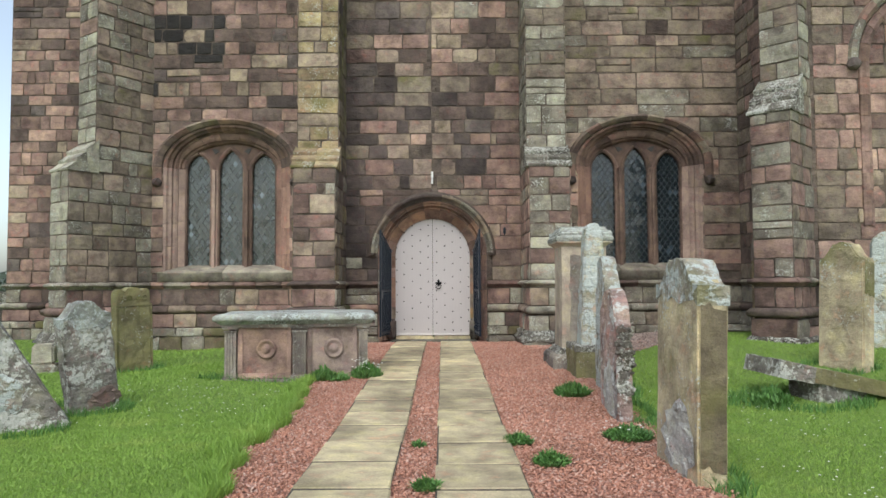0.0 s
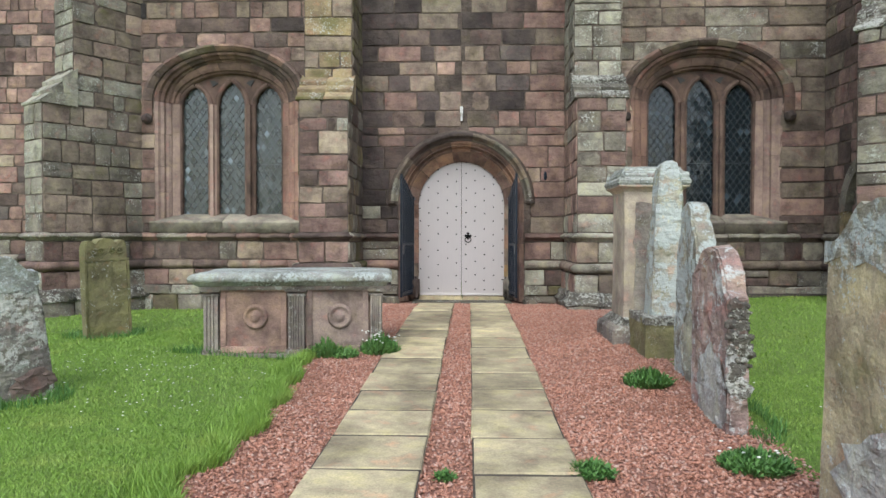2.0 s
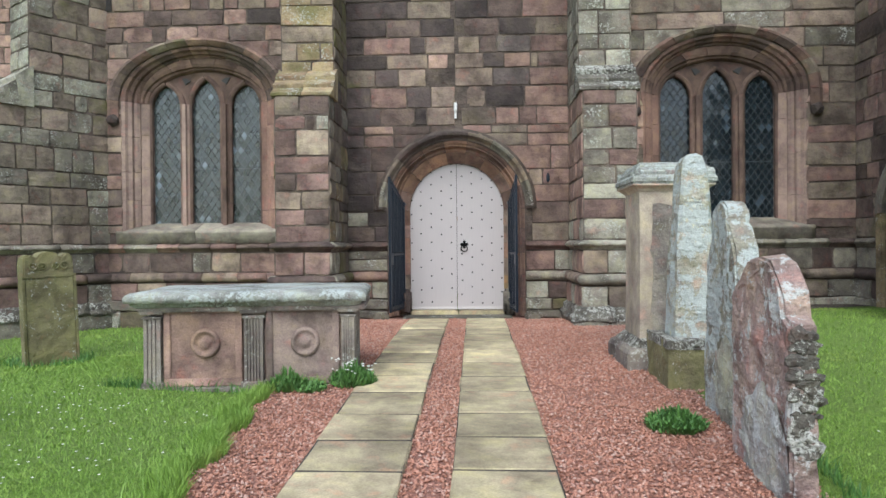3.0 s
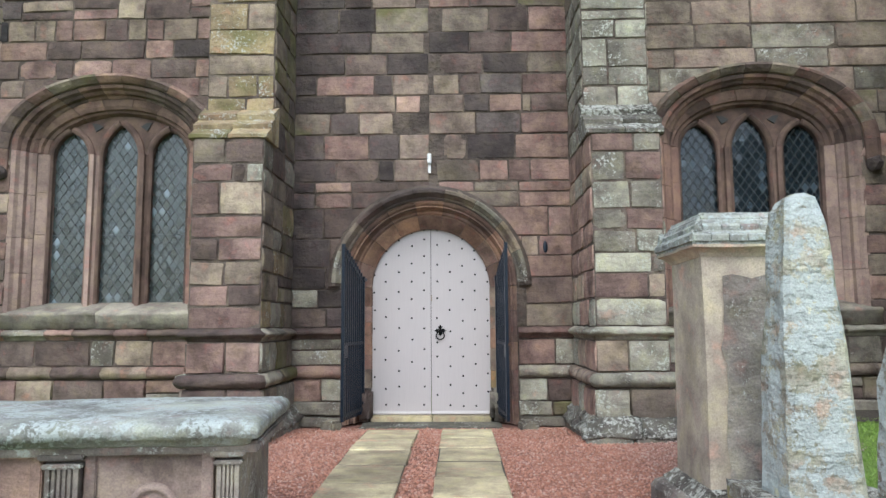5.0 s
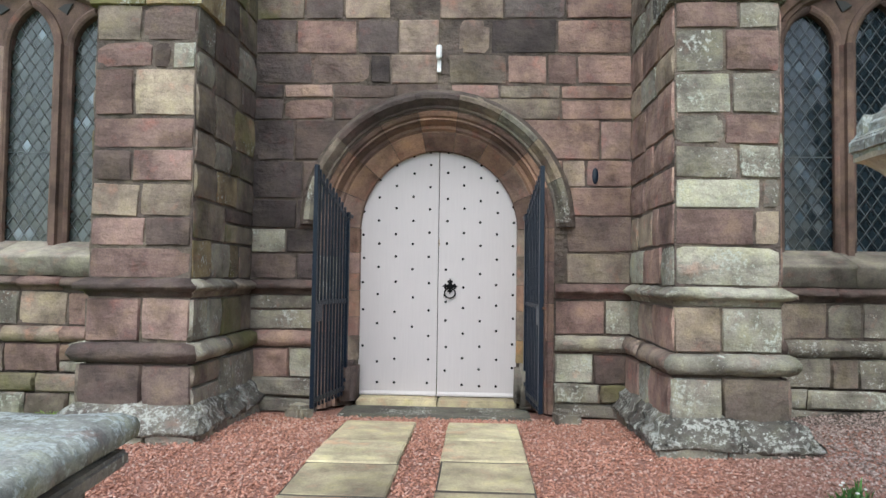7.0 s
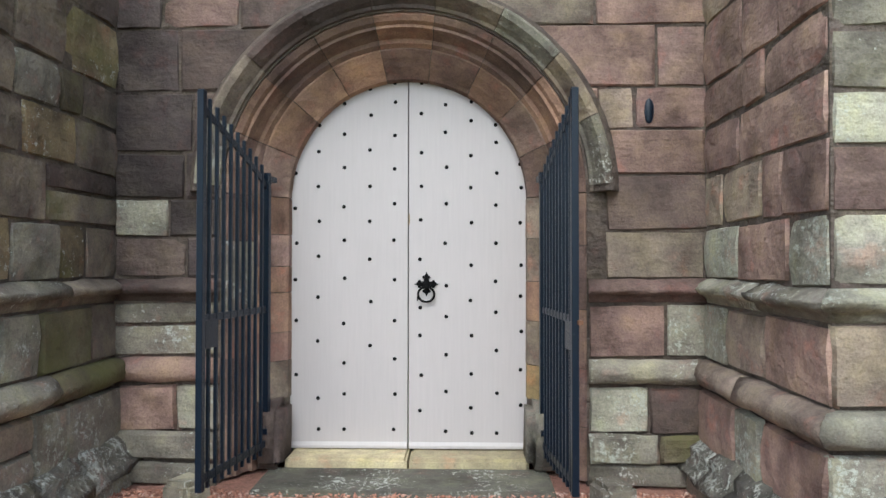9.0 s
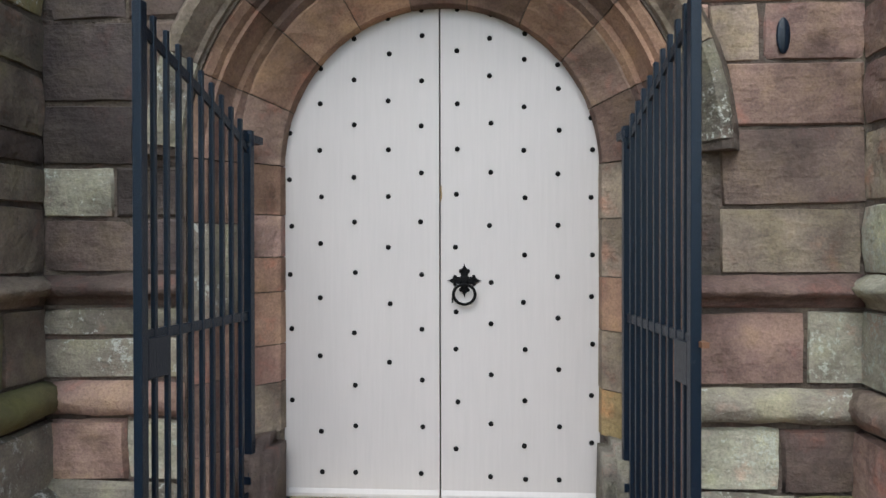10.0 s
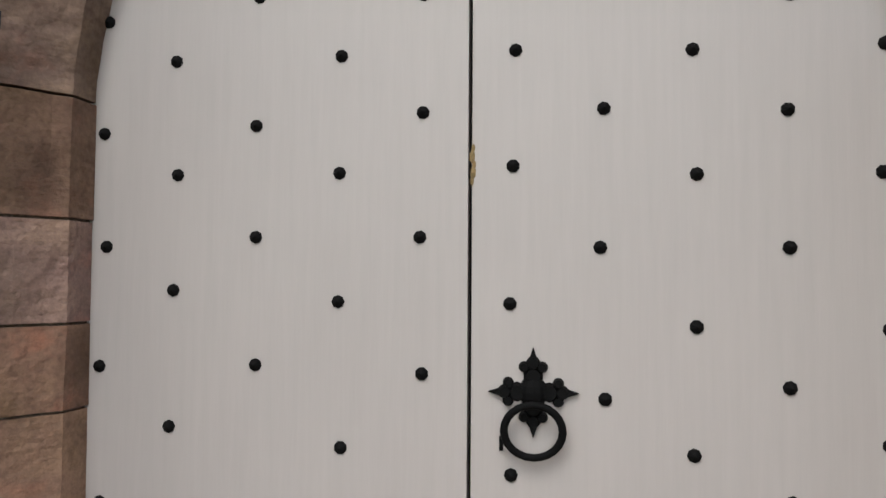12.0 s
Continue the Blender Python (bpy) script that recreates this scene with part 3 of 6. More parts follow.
STONES = {"D": DARK, "B": BROWN, "P": PINK, "R": ROSE, "U": TAN, "A": BUFF, "O": OLIVE, "G": GREY, "L": PALE, "S": SOOT}
# the two low D50 stones, behind the west gate, are darkened for its shade
DOOR_BAY = (
    (1.345, 1.6, "B45 D50"), (1.345, 1.64, "3.0:O60"), (1.6, 1.83, "L34 D50"), (1.64, 1.98, "3.0:B62"),
    (1.83, 2.12, "D44 D45"), (1.98, 2.25, "2.95:R66"), (2.12, 2.49, "D49 B50"), (2.25, 2.51, "2.6:R36 U22 P44"),
    (2.49, 2.88, "D40 B70"), (2.51, 2.89, "2.5:R81 P30"), (2.88, 3.09, "D29 P48 B74"), (2.89, 3.09, "2.05:O89 R69"),
    (3.09, 3.23, "D29 P48 B60 B52"), (3.09, 3.23, "1.9:P46 O58 R69"),
    (3.23, 3.52, "D56 B56 D20 U55 O56 R38 P28 P52"), (3.52, 3.86, "D40 P59 D40 U57 U31 D63 R70"),
    (3.86, 4.15, "O48 D38 U45 U108 D59 P63"), (4.15, 4.39, "D67 U67 R33 U57 D33 R43 A12 B49"),
    (4.39, 4.67, "D29 P77 D24 U53 A35 B27 D55 P61"), (4.67, 4.96, "D67 B55 D70 B57 D59 O53"), (4.96, 5.25, "D101 O71 D60 B55 P74"),
    (5.25, 5.59, "D58 D49 O88 O63 B52 P51"), (5.59, 5.87, "D66 B36 U60 R71 B63 O65"), (5.87, 6.17, "P63 U47 B60 R52 A52 U38 O49"),
    (6.17, 6.48, "O58 R60 P55 A16 A52 B52 B49 O19"), (6.48, 6.81, "D91 D77 U50 R39 B55 B49"), (6.81, 7.18, "O61 D52 O61 A52 G50 R58 O27"))
face = Face((-2.0, WY), (1.64, WY), wall_1)
low_door = weighted((GREY, 3), (ROSE, 1), (PINK, 2), (OLIVE, 2), (PALE, 2), (BROWN, 2))
wall_face(face, pick_door_bay, low_door, 0.1, Hole(DX + 2.0, 0.0, SPRING, 1.2, 1.0, 1.12), steps=(0.0, 0.02, 0.05), lower_hole=Hole(DX + 2.0, 0, SPRING, 1.2, 1.0, 1.12), laid=DOOR_BAY)

# -- window bays
bm = bmesh.new()
core_wall(bm, -6.35, -2.5, WY, WY + 0.9, -0.3, TOP, (LX, 1.5, WSPRING, 1.3, 0.667))
wall_2 = structure("wall_2", bm, "patched red and black sandstone wall round a traceried window")


def pick_left_bay(u, z):
    x = u - 6.15
    sooty = (x < -4.6 and 6.05 < z < 6.8) or (x < -5.7 and 5.1 < z < 5.75)
    if sooty:
        return rng.choices((SOOT, DARK, BUFF), (6, 2, 1))[0]
    if z > 4.9 and x > -3.5:
        return rng.choices((DARK, BROWN, PINK), (4, 3, 2))[0]
    if z > 4.6:
        return rng.choices((BROWN, PINK, ROSE, BUFF), (4, 4, 2, 1))[0]
    return rng.choices((PINK, ROSE, TAN, BROWN), (4, 2, 2.5, 2))[0]


face = Face((-6.15, WY), (-2.78, WY), wall_2)
low_left = weighted((PINK, 3), (BROWN, 3), (BUFF, 1.4), (ROSE, 2), (GREY, 1))
wall_face(face, pick_left_bay, low_left, -0.15, Hole(LX + 6.15, 1.52, WSPRING, 1.42, 0.667, 1.29), steps=(0.0, 0.03, 0.08))

bm = bmesh.new()
core_wall(bm, 2.2, 6.9, WY, WY + 0.9, -0.3, TOP, (RX, 1.5, WSPRING, 1.3, 0.69))
wall_3 = structure("wall_3", bm, "grey-green weathered ashlar wall round a traceried window")
pick_right = weighted((OLIVE, 8), (TAN, 2), (GREY, 1), (BROWN, 0.8))


def pick_right_bay(u, z):
    if z < 3.6:
        return rng.choices((PINK, OLIVE, BUFF, ROSE, BROWN), (3, 3, 1.5, 2, 1))[0]
    return pick_right(u, z)


face = Face((2.37, WY), (6.12, WY), wall_3)
wall_face(face, pick_right_bay, weighted((GREY, 4), (OLIVE, 2), (BROWN, 1), (PALE, 1)), 0.05, Hole(RX - 2.37, 1.52, WSPRING, 1.42, 0.69, 1.27), steps=(0.0, 0.03, 0.08), widths=(0.45, 0.95))


# -- buttresses
def sloped_cap(face, u0, u1, z0, z1, depth, material, rows=3):
    """Weathered cap slabs that step up and back on a buttress."""
    for k in range(rows):
        p0, p1 = k / rows, (k + 1) / rows
        for a, b in ((u0, (u0 + u1) / 2), ((u0 + u1) / 2, u1)):
            bm = bmesh.new()
            d0, d1 = depth * p0, depth * p1 + 0.05
            h0, h1 = z0 + (z1 - z0) * p0, z0 + (z1 - z0) * p1
            extrude_x(bm, [(d0 - 0.03, h0), (d0 - 0.035, h0 + 0.035), (d1, h1 + 0.03), (d1, z0 - 0.01), (d0 + 0.02, z0 - 0.01)], -(b - a) / 2 + 0.003, (b - a) / 2 - 0.003)
            bmesh.ops.subdivide_edges(bm, edges=bm.edges, cuts=3, use_grid_fill=True)
            worn(bm, 0, 0.014, 9.0, 0, u0 * 3 + k)
            ob = part("cap_stone", bm, material, face.parent, "lichen-covered sloping cap stone")
            ob.matrix_basis = face.seat((a + b) / 2, 0)


def buttress(name, label, corner, turn, width, depth, setback, cap_z, low_mats, mid, high, cap_mat, foot, high_side=None, flanks=(True, True), step=(0.01, 0.045, 0.17), rise=0.45, lower_side=None, laid=None, low_side=None):
    """A two-stage buttress: corner is the left end of its front, turn its heading; the front runs to the right."""
    c, s = math.cos(radians(turn)), math.sin(radians(turn))

    def plan(u, d):
        return (corner[0] + c * u - s * d, corner[1] + s * u + c * d)

    bm = bmesh.new()
    prism(bm, [plan(0, 0), plan(width, 0), plan(width, depth), plan(0, depth)], -0.3, cap_z)
    prism(bm, [plan(0.0, setback), plan(width, setback), plan(width, depth), plan(0, depth)], cap_z, TOP)
    body = structure(name, bm, label, "buttress")
    runs = [(plan(0, 0), plan(width, 0), (1, 1), plan(0, setback), plan(width, setback), mid, high, low_mats)]
    side = high_side or high
    lower = lower_side or mid
    if flanks[0]:
        runs.append((plan(0, depth), plan(0, 0), (0, 1), plan(0, depth), plan(0, setback), lower, side, low_side or low_mats))
    if flanks[1]:
        runs.append((plan(width, 0), plan(width, depth), (1, 0), plan(width, setback), plan(width, depth), lower, side, low_side or low_mats))
    full = step
    for a, b, ends, a2, b2, m, h, lowm in runs:
        f = Face(a, b, body)
        step = full if ends == (1, 1) else (full[0], full[1], min(full[2], 0.13))
        wall_face(f, m, lowm, foot, None, step, ends, cap_z, widths=(0.3, 0.6), laid=laid if ends == (1, 1) else None, footed=False)
        # the worn, lichened footing slope
        nose = step[2]
        f.band([(-0.02, -0.24), (nose + 0.02, -0.23), (nose + 0.05, -0.2), (nose + 0.045, -0.165), (nose - 0.01, -0.12), ((nose + step[1]) / 2 + 0.03, -0.06), (step[1] + 0.02, -0.015), (-0.02, 0.01)], 0.42, LICHEN, 0.0, f.length, (0.35, 0.6), "footing_stone", 3.0, ends)
        Face(a2, b2, body).courses(rising(cap_z + 0.02, TOP), h, (0.3, 0.55))
    f = Face(runs[0][0], runs[0][1], body)
    sloped_cap(f, -0.05, width + 0.05, cap_z, cap_z + rise, setback, cap_mat)
    return body


LOWB = weighted((BROWN, 3), (PINK, 3), (GREY, 2), (BUFF, 1))
buttress("buttress_1", "red and buff sandstone buttress with a lichened sloping cap", (-2.79, 13.05), 0, 0.79, 1.41, 0.4, 3.46, LOWB,
         weighted((PINK, 5), (BUFF, 2), (BROWN, 2), (ROSE, 2)), weighted((GOLD, 5), (BUFF, 3), (OLIVE, 1)), GOLD, 0.0, weighted((MOSSY, 5), (OLIVE, 2), (DARK, 1)), lower_side=weighted((MOSSY, 2), (OLIVE, 4), (GREY, 2), (BROWN, 2), (GOLD, 2)),
         laid=((1.345, 1.59, "P79"), (1.59, 1.82, "P43 B36"), (1.82, 2.08, "A38 A41"), (2.08, 2.34, "B31 P48"), (2.34, 2.59, "P79"),
               (2.59, 2.96, "P31 A48"), (2.96, 3.17, "P45 B15 L19"), (3.17, 3.46, "O36 B43")), low_side=weighted((GREY, 4), (PALE, 3), (OLIVE, 3), (MOSSY, 1.5)))
buttress("buttress_2", "grey-buff weathered sandstone buttress with a lichened cap", (1.61, 13.03), 0, 0.76, 1.43, 0.4, 3.46, weighted((GREY, 3), (PALE, 4), (OLIVE, 1), (BUFF, 1)),
         weighted((PALE, 3), (GREY, 3), (BUFF, 2), (PINK, 1.5)), weighted((GREY, 4), (PALE, 2), (OLIVE, 2)), LICHEN, 0.05, lower_side=weighted((PINK, 2), (ROSE, 4), (BUFF, 2), (PALE, 3)),
         laid=((1.345, 1.65, "L76"), (1.65, 1.92, "P57 A19"), (1.92, 2.14, "L62 G14"), (2.14, 2.39, "G46 L30"), (2.39, 2.62, "G36 P40"),
               (2.62, 2.93, "L41 G35"), (2.93, 3.25, "G36 P40"), (3.25, 3.46, "P46 G30")), low_side=weighted((PALE, 3), (TAN, 3), (GREY, 2), (ROSE, 1)))
# the two angle buttresses stand diagonally at the corners
buttress("buttress_3", "grey-green sandstone corner buttress with a sloping cap", (-7.5, 13.43), -35, 0.64, 1.8, 0.5, 3.46, weighted((GREY, 3), (PALE, 1), (PINK, 2), (BROWN, 1)),
         weighted((PALE, 3), (GREY, 3)), weighted((PALE, 3), (GREY, 2), (ROSE, 1)), PALE, -0.15, weighted((GREY, 4), (OLIVE, 4), (TAN, 4), (PALE, 1)), (False, True), (0.0, 0.06, 0.14), 0.6, lower_side=weighted((GREY, 4), (OLIVE, 4), (TAN, 4), (PALE, 1)))
buttress("buttress_4", "grey and red sandstone corner buttress with a lichened cap", (5.03, 11.42), -45, 0.62, 1.6, 0.5, 4.0, weighted((BROWN, 3), (PINK, 3), (GREY, 2)),
         weighted((PALE, 3), (GREY, 3), (PINK, 2)), weighted((GREY, 3), (PALE, 3), (OLIVE, 2)), LICHEN, 0.15, None, (False, True), (0.0, 0.05, 0.12), 0.65, lower_side=weighted((PINK, 3), (OLIVE, 3), (GREY, 3)))

# -- the return wall and the transept front to the east, the tower side to the west
bm = bmesh.new()
prism(bm, [(6.12, WY + 0.02), (6.12, 11.64), (13.5, 11.64), (13.5, WY + 6), (6.9, WY + 6), (6.9, WY + 0.02)], -0.3, TOP)
wall_4 = structure("wall_4", bm, "red-brown sandstone transept wall with a string course")
face = Face((6.12, WY), (6.12, 12.5), wall_4)
wall_face(face, weighted((PINK, 3), (OLIVE, 3), (BROWN, 2)), weighted((GREY, 3), (BROWN, 2)), 0.15)
face = Face((6.2, 11.64), (9.6, 11.64), wall_4)
wall_face(face, weighted((PINK, 3), (ROSE, 2), (OLIVE, 2), (BUFF, 2)), weighted((PINK, 3), (BROWN, 3)), 0.2)
bm = bmesh.new()
prism(bm, [(-10.9, 17.6), (-6.4, 17.6), (-6.4, 14.5), (-6.0, 14.5), (-6.0, 24), (-10.9, 24)], -0.4, TOP)
wall_5 = structure("wall_5", bm, "rosy patched sandstone wall at the church's west end")
face = Face((-10.9, 17.6), (-6.4, 17.6), wall_5)
wall_face(face, weighted((PINK, 4), (ROSE, 3), (BROWN, 2), (DARK, 1.2), (BUFF, 0.8)), weighted((PINK, 3), (BROWN, 2), (GREY, 1)), -0.3, None, (0.0, 0.06, 0.2), (1, 0))

# -- unseen nave box added so the glass looks into dark: rear wall, floor and roof
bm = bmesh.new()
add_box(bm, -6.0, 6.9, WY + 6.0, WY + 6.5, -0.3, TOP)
structure("wall_6", bm, "unseen rear wall added to keep the nave dark", material=SHADE)
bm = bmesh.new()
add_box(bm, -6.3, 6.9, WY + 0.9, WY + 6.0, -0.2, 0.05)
structure("floor", bm, "unseen dark floor added inside the church", "floor", SHADE)
bm = bmesh.new()
extrude_x(bm, [(WY - 0.1, TOP), (WY + 6.6, TOP), (WY + 6.6, TOP + 0.2), (WY + 3.2, TOP + 1.6), (WY - 0.1, TOP + 0.2)], -6.4, 6.9)
structure("roof", bm, "dark slate roof over the nave", "roof", ROOF)
bm = bmesh.new()
extrude_x(bm, [(11.55, TOP), (WY + 6.1, TOP), (WY + 6.1, TOP + 0.2), (WY + 1, TOP + 1.8), (11.55, TOP + 0.2)], 6.0, 13.6)
structure("roof", bm, "dark slate roof over the transept", "roof", ROOF)


# ---- arches: jamb and arch stones swept along an opening ----
def swept(name, material, parent, outline, path, label="", smooth=False):
    """outline: (r, y) points; path: functions of (r) giving (x, z). Closed at both ends."""
    bm = bmesh.new()
    rings = []
    for put in path:
        ring = []
        for r, y in outline:
            x, z = put(r)
            ring.append(bm.verts.new((x + rng.uniform(-0.002, 0.002), y + rng.uniform(-0.002, 0.002), z)))
        rings.append(ring)
    for r0, r1 in zip(rings, rings[1:]):
        for i in range(len(outline) - 1):
            bm.faces.new((r0[i], r0[i + 1], r1[i + 1], r1[i]))
    bm.faces.new(rings[0])
    bm.faces.new(rings[-1][::-1])
    return part(name, bm, material, parent, label, smooth)


def arch_pieces(parent, cx, spring, ratio, outline, pick, count, name="voussoir", span=(0.0, 180.0), sub=4):
    for k in range(count):
        gap = 0.0035 * 57.3 / outline[-1][0]
        t0, t1 = span[0] + (span[1] - span[0]) * k / count + gap, span[0] + (span[1] - span[0]) * (k + 1) / count - gap
        path = [(lambda r, t=radians(t0 + (t1 - t0) * i / sub): (cx + r * math.cos(t), spring + ratio * r * math.sin(t))) for i in range(sub + 1)]
        swept(name, pick(), parent, outline, path)


def jamb_pieces(parent, cx, side, z0, z1, outline, pick, size=(0.3, 0.5), name="jamb_stone"):
    count = max(1, round((z1 - z0) / rng.uniform(*size)))
    cuts = [z0 + (z1 - z0) * (i + (rng.uniform(-0.2, 0.2) if 0 < i < count else 0)) / count for i in range(count + 1)]
    for a, b in zip(cuts, cuts[1:]):
        swept(name, pick(), parent, outline, [lambda r, z=a + 0.003: (cx + side * r, z), lambda r, z=b - 0.003: (cx + side * r, z)])


# -- the door's surround
doorway = thing("door_surround", (0, 0, 0), 0, "moulded round arch of brown sandstone round the door", "arch", kind="structure")
HOOD = [(1.125, WY + 0.02), (1.13, WY - 0.02), (1.15, WY - 0.03), (1.165, WY - 0.06), (1.2, WY - 0.115), (1.235, WY - 0.125), (1.25, WY - 0.115), (1.3, WY - 0.03), (1.305, WY + 0.02)]
ORDER1 = [(0.945, WY + 0.3), (0.95, WY + 0.2), (0.97, WY + 0.165), (1.0, WY + 0.17), (1.025, WY + 0.12), (1.035, WY + 0.055), (1.055, WY + 0.06), (1.07, WY + 0.03), (1.1, WY + 0.01), (1.13, WY + 0.02), (1.13, WY + 0.3)]
ORDER2 = [(0.785, WY + 0.43), (0.79, WY + 0.36), (0.815, WY + 0.335), (0.85, WY + 0.29), (0.9, WY + 0.235), (0.94, WY + 0.2), (0.965, WY + 0.2), (0.965, WY + 0.43)]
hood_tones = [GREY, OLIVE, BROWN, DARK, DARK, OLIVE, GREY, BUFF, GREY]
arch_pieces(doorway, DX, SPRING, 1.0, HOOD, hood_tones.pop, 9, "hood_stone", (2.0, 178.0))
arch_pieces(doorway, DX, SPRING, 1.0, ORDER1, lambda: rng.choice((ARCH, ARCH, ARCH, ARCH_WARM)), 9, sub=6)
arch_pieces(doorway, DX, SPRING, 1.0, ORDER2, lambda: rng.choice((ARCH, ARCH, ARCH_WARM)), 9, sub=6)
for outline in (HOOD, ORDER1, ORDER2):
    arch_pieces(doorway, DX, SPRING, 1.0, [(r + 0.006, y + 0.007) for r, y in outline], lambda: MORTAR, 1, "mortar_bed", (0.0, 180.0), 36)
for side in (-1, 1):
    jamb_pieces(doorway, DX, side, 0.12, SPRING, ORDER1, lambda: rng.choice((PINK, ARCH, GREY)), (0.32, 0.5))
    lowest = [OCHRE] if side > 0 else [DRESSED, BUFF]  # a yellow stone on the east, buff then red on the west
    jamb_pieces(doorway, DX, side, 0.55, SPRING, ORDER2,
                lambda: lowest.pop() if lowest else rng.choice((ARCH_WARM, ARCH, DRESSED, PINK, ARCH_WARM, BUFF)), (0.22, 0.34))
    for outline in (ORDER1, ORDER2):
        jamb_pieces(doorway, DX, side, 0.12, SPRING, [(r + 0.006, y + 0.007) for r, y in outline], lambda: MORTAR, (3.0, 3.1), "mortar_bed")
    # the lowest jamb stones bulge into the opening
    bm = bmesh.new()
    add_box(bm, -0.1, 0.1, -0.2, 0.12, 0.0, 0.42)
    worn(bm, 0.05, 0.012, 7.0, 0, side)
    ob = part("jamb_stone", bm, GREY if side > 0 else BROWN, doorway, "bulging worn jamb stone", True)
    ob.matrix_basis = pose(DX + side * 0.865, WY + 0.29, 0.14)

# dark ring round the door's back edge, shade given as colour
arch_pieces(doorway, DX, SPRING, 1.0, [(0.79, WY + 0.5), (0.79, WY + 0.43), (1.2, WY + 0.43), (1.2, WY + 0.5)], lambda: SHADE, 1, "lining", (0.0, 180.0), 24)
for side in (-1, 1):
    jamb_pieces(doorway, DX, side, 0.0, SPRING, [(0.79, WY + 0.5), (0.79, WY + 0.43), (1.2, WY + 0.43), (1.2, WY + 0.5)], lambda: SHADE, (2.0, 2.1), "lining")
# the sill in two stones, a step below it and two kicker stones
for x0, x1 in ((-1.0, -0.21), (-0.2, 0.56)):
    bm = bmesh.new()
    add_box(bm, x0, x1, WY + 0.2, WY + 0.6, 0.02, 0.195)
    worn(bm, 0.018, 0.008, 5.0, 0, x0)
    part("sill_stone", bm, SLAB, doorway, "worn yellowish sill stone")
bm = bmesh.new()
add_box(bm, -1.1, 0.68, WY - 0.26, WY + 0.215, -0.05, 0.135)
worn(bm, 0.02, 0.01, 4.0)
tagged(part("door_step", bm, STEP), "low dark damp stone door step", "step", kind="structure")
for x in (-1.42, 0.98):
    bm = bmesh.new()
    add_box(bm, -0.11, 0.11, -0.1, 0.1, -0.1, 0.16)
    worn(bm, 0.03, 0.02, 6.0, 0, x)
    ob = tagged(part("corner_stone", bm, GREY), "small grey lichened stone beside the doorway", "stone", "stones beside the doorway")
    ob.matrix_basis = pose(x, 14.15, 0.06, 0, 0, 20 * x)

# -- the door: two leaves hung in the arch
door = thing("door_1", (DX, WY + 0.43, 0.2), 0, "pale pink studded double door with black ring handle, closed", "door", kind="structure")
HALF, RISE = 0.8, SPRING - 0.2


def leaf_outline(side, n=14):
    pts = [(0.004 * side, 0.0), (HALF * side, 0.0), (HALF * side, RISE)]
    for i in range(1, n + 1):
        t = math.pi / 2 * i / n
        x = HALF * math.cos(t)
        pts.append((max(x, 0.004) * side, RISE + HALF * math.sin(t)))
    return pts


# stud heights, column by column from the meeting edge outwards
STUDS = {
    -1: ((0.13, 0.37, 0.61, 0.87, 1.15, 1.42, 1.67, 1.91, 2.14, 2.37, 2.5), (0.70, 1.0, 1.29, 1.55, 1.79, 2.04, 2.28, 2.46), (0.13, 0.37, 0.58, 0.85, 1.16, 1.42, 1.65, 1.92, 2.15, 2.36),
         (0.13, 0.34, 0.73, 1.03, 1.31, 1.55, 1.79, 2.03, 2.21), (0.50, 0.87, 1.15, 1.4, 1.64, 1.88)),
    1: ((0.26, 0.50, 0.77, 0.96, 1.29, 1.56, 1.79, 2.02, 2.29, 2.5), (0.12, 0.39, 0.64, 0.9, 1.11, 1.40, 1.67, 1.92, 2.16, 2.35, 2.47), (0.11, 0.28, 0.51, 0.77, 1.01, 1.25, 1.54, 1.78, 2.0, 2.24, 2.37),
        (0.11, 0.38, 0.67, 0.93, 1.14, 1.4, 1.66, 1.88, 2.09, 2.21), (0.3, 0.54, 0.8, 1.04, 1.25, 1.54, 1.78, 1.94)),
}
for side in (-1, 1):
    bm = bmesh.new()
    pts = leaf_outline(side)
    lo = [bm.verts.new((x, 0.0, z)) for x, z in pts]
    hi = [bm.verts.new((x, 0.06, z)) for x, z in pts]
    bm.faces.new(lo)
    bm.faces.new(hi[::-1])
    for i in range(len(pts)):
        j = (i + 1) % len(pts)
        bm.faces.new((lo[i], lo[j], hi[j], hi[i]))
    leaf = part("door_leaf", bm, DOOR, door, "door leaf painted pale pink")
    bm = bmesh.new()
    extrude_x(bm, [(0.0, 0.0), (-0.01, 0.004), (-0.01, 0.022), (0.0, 0.045)], 0.006 if side > 0 else -0.77, 0.77 if side > 0 else -0.006)
    part("weather_bar", bm, DOOR, leaf)
    # diamond-headed studs, staggered column by column
    me = None
    for k, dx in enumerate((0.092, 0.255, 0.43, 0.604, 0.758) if side < 0 else (0.083, 0.25, 0.42, 0.588, 0.75)):
        for z in STUDS[side][k]:
            z = 0.98 * z
            if me is None:
                sb = bmesh.new()
                tip = sb.verts.new((0, -0.012, 0))
                ring = [sb.verts.new((0.0125 * math.cos(a), -0.004, 0.0125 * math.sin(a))) for a in [i * math.pi / 4 for i in range(8)]]
                base = [sb.verts.new((0.014 * math.cos(a), 0.002, 0.014 * math.sin(a))) for a in [i * math.pi / 4 for i in range(8)]]
                for i in range(8):
                    sb.faces.new((tip, ring[i], ring[(i + 1) % 8]))
                    sb.faces.new((ring[i], base[i], base[(i + 1) % 8], ring[(i + 1) % 8]))
                st = part("stud", sb, STUD, leaf)
                me = st.data
            else:
                st = link_mesh("stud", me, leaf)
            st.matrix_basis = pose(side * dx + rng.uniform(-0.006, 0.006), 0.0, z, 0, rng.uniform(-25, 25), 0)

